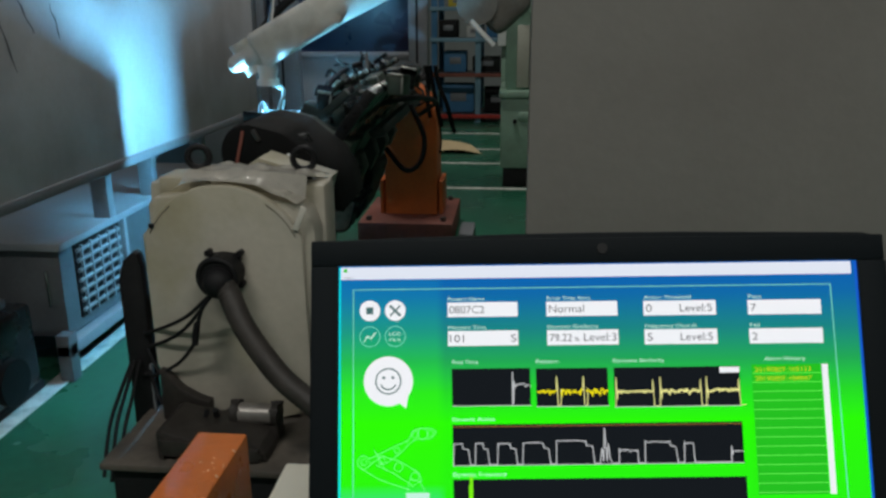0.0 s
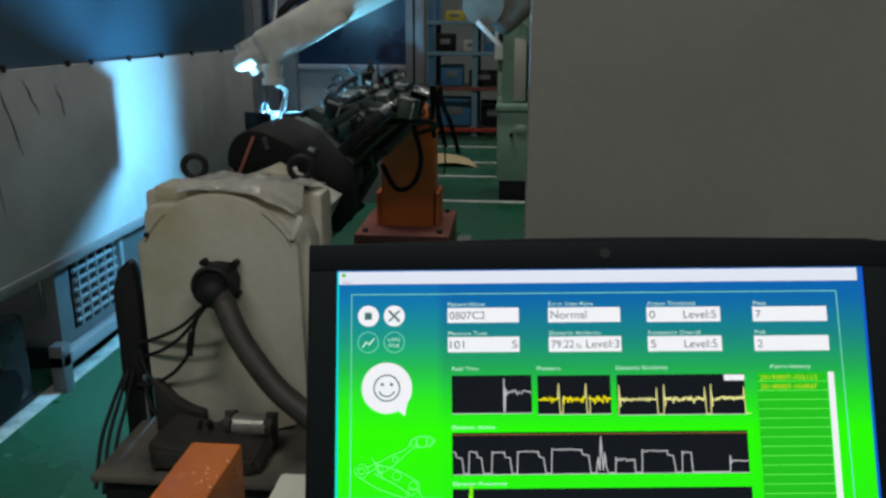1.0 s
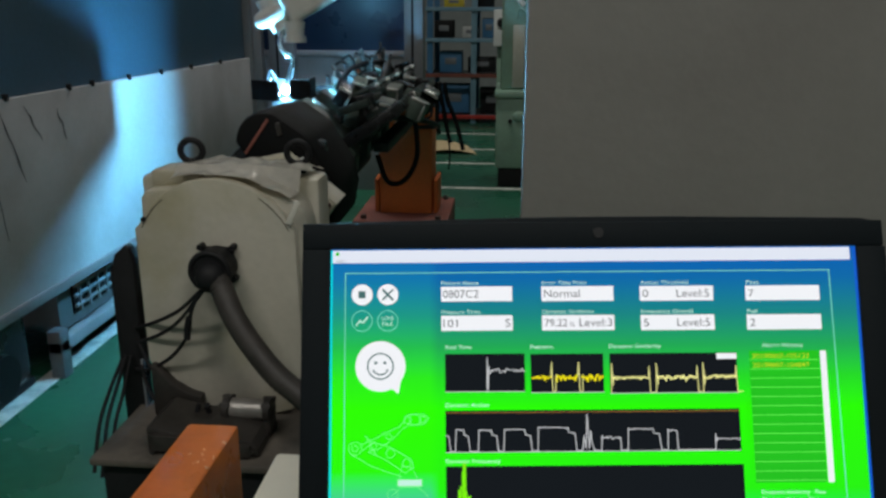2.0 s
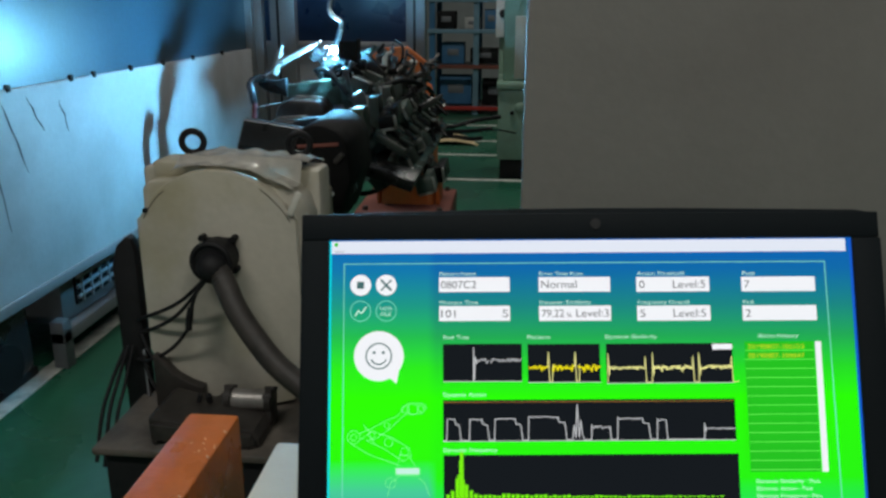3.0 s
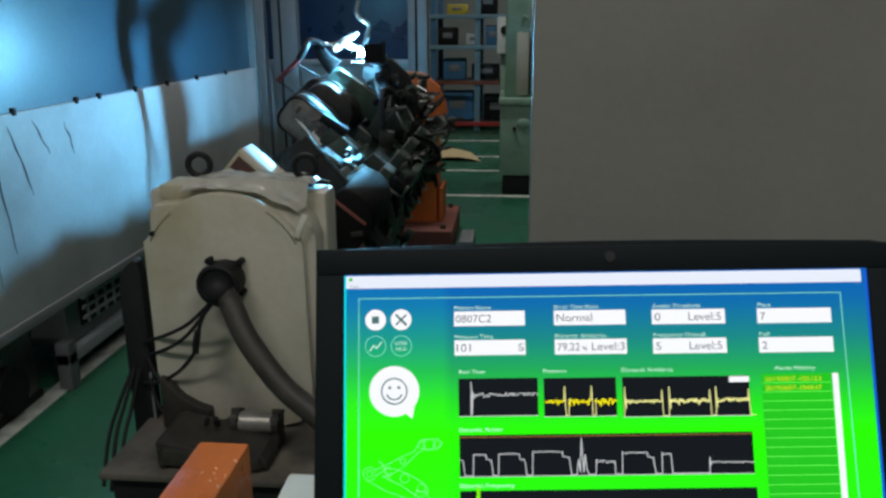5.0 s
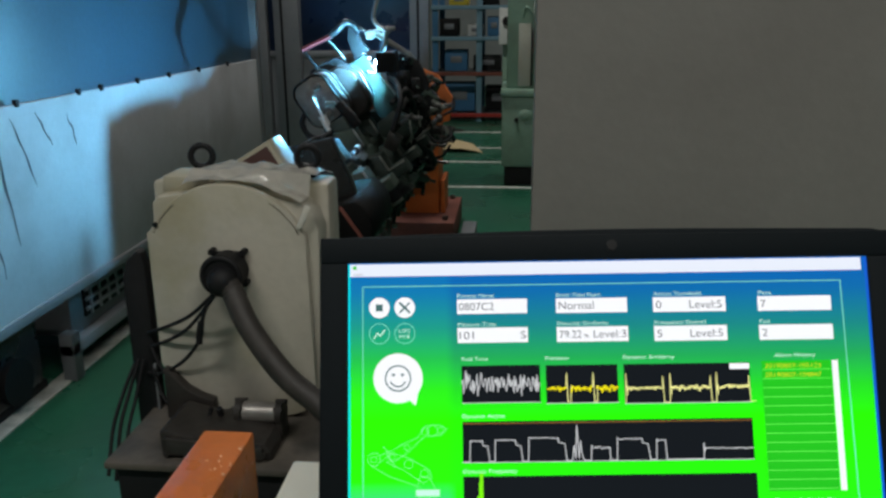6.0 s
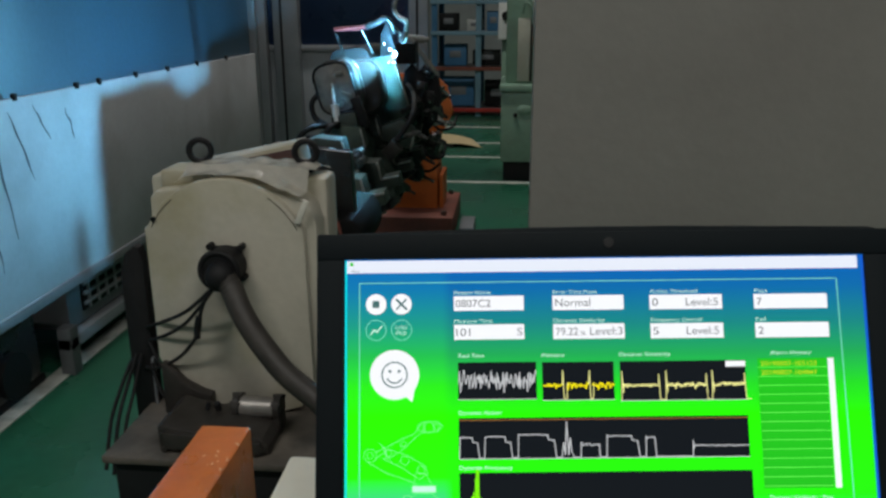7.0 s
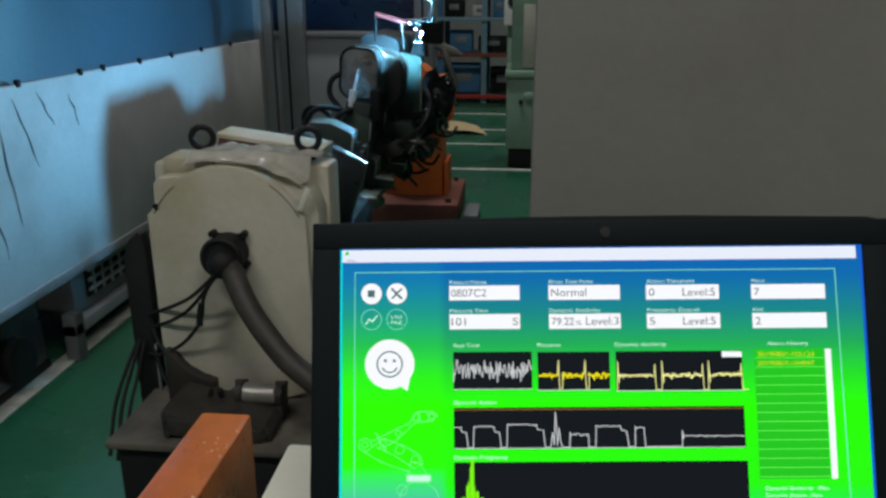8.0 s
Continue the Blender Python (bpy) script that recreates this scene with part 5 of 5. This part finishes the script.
    for x0, x1, first in ((131, 143.5, False), (146.4, 160.2, True), (163.4, 177.4, True)):
        on("trace", ribbon(trace(x0, x1, 84.4, 0.55, 0.9 if not first else 1.3), 1.0), INK_YELLOW)
    for x in (144.0, 161.6):
        on("trace", ribbon([(x - 0.8, 84), (x - 0.2, 75.0), (x + 0.4, 93.6), (x + 2.2, 93.6), (x + 2.6, 83)], 0.55), INK_PALE)
    for x0, x1 in ((183.6, 207.0), (212.8, 238.4), (243.4, 263.8)):
        on("trace", ribbon(trace(x0, x1, 85.0, 0.55, 1.2 if x0 > 200 else 0.7), 0.9), INK_PALE)
        on("trace", ribbon([(x0 - 1, 94.6), (x0 - 0.6, 76.0), (x0 + 0.1, 90), (x0 + 0.6, 84)], 0.5), INK_PALE)
        on("trace", ribbon([(x1, 84), (x1 + 0.4, 78), (x1 + 1.0, 94.6), (x1 + 4.5, 94.6)], 0.5), INK_PALE)
    on("legend", flat(252, 69.8, 265, 73.6, 1.5), INK_WHITE)
    # the action trace, one long strip
    low, action = 131.6, []
    for x0, x1, x2, top in ((74.6, 80.5, 85.8, 118), (88.9, 94.2, 98.4, 118), (103.7, 112.1, 116.8, 118), (120.2, 133.9, 138.6, 118), (142.3, 162.0, 167.6, 116.8)):
        action += [(x0, low), (x0 + 0.5, top)] + trace(x0 + 1, x1, top, 1.4, 0.35) + [(x1 + 0.4, top + 3.2), (x2 - 1.2, top + 3.8), (x2, low)]
    action += [(171.2, low), (172.4, 122), (173.4, 130), (174.6, 108.8), (175.6, 130), (176.8, 119), (177.6, 128), (179.1, low), (183.6, low), (184.0, 122)] + trace(184.8, 196, 123.4, 1.0, 0.8) + [(196.3, low)]
    for x0, x1, x2, top in ((200.7, 217.2, 222.5, 117.4), (226.5, 232.6, 233.4, 118.4)):
        action += [(x0 - 1.6, low), (x0, low), (x0 + 0.5, top)] + trace(x0 + 1, x1, top + 0.8, 1.4, 0.4) + ([(x1 + 0.4, top + 3.4), (x2 - 1.4, top + 4.0)] if x2 - x1 > 2 else []) + [(x2, low)]
    action += [(257.5, low), (257.8, 121.5), (258.3, 126.5)] + trace(259, 302, 124.8, 1.0, 0.4)
    action_trace = on("trace", ribbon(action, 0.6, -0.4), INK_GREY, "white action signal trace")
    on("limit_line", ribbon([(74.6, 107.0), (265.2, 107.0)], 0.5, -0.3), INK_ORANGE)
    for k in range(60):
        x = 76 + 3.0 * k
        h = 20 * math.exp(-((x - 84.5) / 1.9) ** 2) + 9 * math.exp(-((x - 85) / 5) ** 2) + (2.6 + r.uniform(-0.8, 1.2)) * math.exp(-(x - 76) / 120)
        on("frequency_bar", flat(x, 168 - h, x + 2.2, 168, 1.5), INK_LIME)
    for x, h in ((83.2, 15), (84.4, 24), (85.6, 17), (86.8, 12)):
        on("frequency_bar", flat(x, 168 - h, x + 1.0, 168, 1.6), INK_LIME)
    # alarm list
    on("alarm_list", flat(273.6, 68.4, 319.4, 152.5, 0.9), INK_ROW)
    for k in range(14):
        on("list_line", ribbon([(273.8, 74.4 + 5.9 * k), (319.2, 74.4 + 5.9 * k)], 0.4, 1.3), INK_GRID)
    words("20190807-105123", 275.2, 73.3, 37, 3.0, INK_GOLD, disp)
    words("20190807-104847", 275.2, 79.2, 37, 3.0, INK_GOLD, disp)
    on("scroll_bar", flat(320.2, 68.6, 324.0, 152.5), INK_WHITE)
    for k, (text, w) in enumerate((("Dynamic Similarity : Pass", 41), ("Dynamic Action : Pass", 36), ("Dynamic Frequency : Pass", 42))):
        words(text, 276.5, 159.4 + 4.6 * k, w, 2.6, INK_LABEL, disp)
    # deck
    deck = part("deck", boxed((0.385, 0.262, 0.022), pose(0.02, -0.04, 0.0125), 0.005), BEZEL, th, "black keyboard deck")
    part("keyboard", boxed((0.30, 0.10, 0.004), pose(0.02, 0.02, 0.0247), 0.001), BLACK, deck)
    part("touchpad", boxed((0.10, 0.06, 0.001), pose(0.02, -0.11, 0.0242), 0.0003), BLACK_GLOSS, deck)
    part("hinge", add_cyl(bmesh.new(), 0.008, 0.008, 0.32, pose(0.02, 0.093, 0.024, 0, 90), 16), BEZEL, th)
    return live_trace, action_trace


live_trace, action_trace = build_laptop()


# ---- movement ----
def motions():
    turn = ((0.0, -151), (0.5, -146), (1.0, -141), (1.5, -136), (2.0, -130), (2.3, -126), (3.2, -69), (3.5, -63), (4.0, -54), (4.5, -45.5), (6.0, -19.5), (6.5, -9.8), (7.0, 0), (7.5, 9.8), (8.0, 19.6))
    walk(jig, [(t, pose(JX, 0, JZ, 0, a, 0)) for t, a in turn])
    hang = ((0.0, 0, 151), (1.0, 0, 141), (2.0, 0, 130), (2.2, 0, 127), (2.5, 0, 85), (2.8, 0, 40), (3.0, 25, 0), (3.2, 80, 0), (8.0, 80, 0))
    walk(hose_bundle, [(t, pose(-0.06, 3.6, -0.27, rx, ry, 0)) for t, rx, ry in hang])
    live = ((0.0, 0.0), (1.5, 9.4), (3.4, 23.2), (4.6, 31.2), (5.7, 39.4), (5.98, 99.0), (8.0, 110.0))
    walk(live_trace, [(t, pose(-d / 1000, 0, 0)) for t, d in live])
    walk(action_trace, [(t, pose(-4.15 * t / 1000, 0, 0)) for t in (0.0, 2.0, 4.0, 6.0, 8.0)])
    drop = ((0.0, 0.315), (0.5, 0.205), (1.0, 0.115), (1.5, 0.02), (1.7, 0.003), (2.0, 0.0), (8.0, 0.0))
    walk(shield, [(t, pose(-1.35, 3.0, 0.315 + z)) for t, z in drop])
    arc = ((0.0, -0.785, 2.605, 0.80), (0.5, -0.775, 2.605, 0.815), (1.0, -0.766, 2.605, 0.833), (1.5, -0.754, 2.605, 0.854), (2.0, -0.732, 2.605, 0.89), (2.3, -0.715, 2.65, 0.93), (3.0, -0.65, 2.95, 0.97),
           (3.3, -0.640, 3.0, 0.925), (3.5, -0.634, 3.0, 0.925), (4.0, -0.618, 3.0, 0.938), (4.5, -0.592, 3.0, 0.960), (4.8, -0.575, 2.98, 0.99), (5.25, -0.53, 2.85, 1.06), (5.7, -0.493, 2.73, 0.99),
           (6.0, -0.470, 2.738, 0.978), (6.5, -0.425, 2.738, 0.986), (7.0, -0.397, 2.738, 0.990), (7.5, -0.353, 2.738, 0.997), (8.0, -0.323, 2.738, 1.012))
    walk(robot, [(t, pose(x, y, z)) for t, x, y, z in arc])
    # the added light blockers at the torch move to shape light on jig and shield
    walk(arc_shade, [(t, pose(x, 0, 0)) for t, x in ((0.0, 0.034), (2.2, 0.034), (3.2, 0.034), (4.7, 0.030), (5.7, 0.008), (8.0, 0.004))])
    walk(light_guard, [(t, pose(0, 0, z)) for t, z in ((0.0, 0.0), (2.2, 0.0), (2.5, 0.08), (3.2, 0.45), (8.0, 0.45))])
    walk(forearm, [(t, pose(x, 0, z)) for t, x, z in ((0.0, -0.02, 0.0), (1.0, -0.01, 0.005), (1.5, 0.05, 0.0), (2.0, 0.04, 0.035), (2.4, 0, 0.08), (3.2, 0, 0.40), (3.5, 0, 0.42), (8.0, 0, 0.42))])


motions()
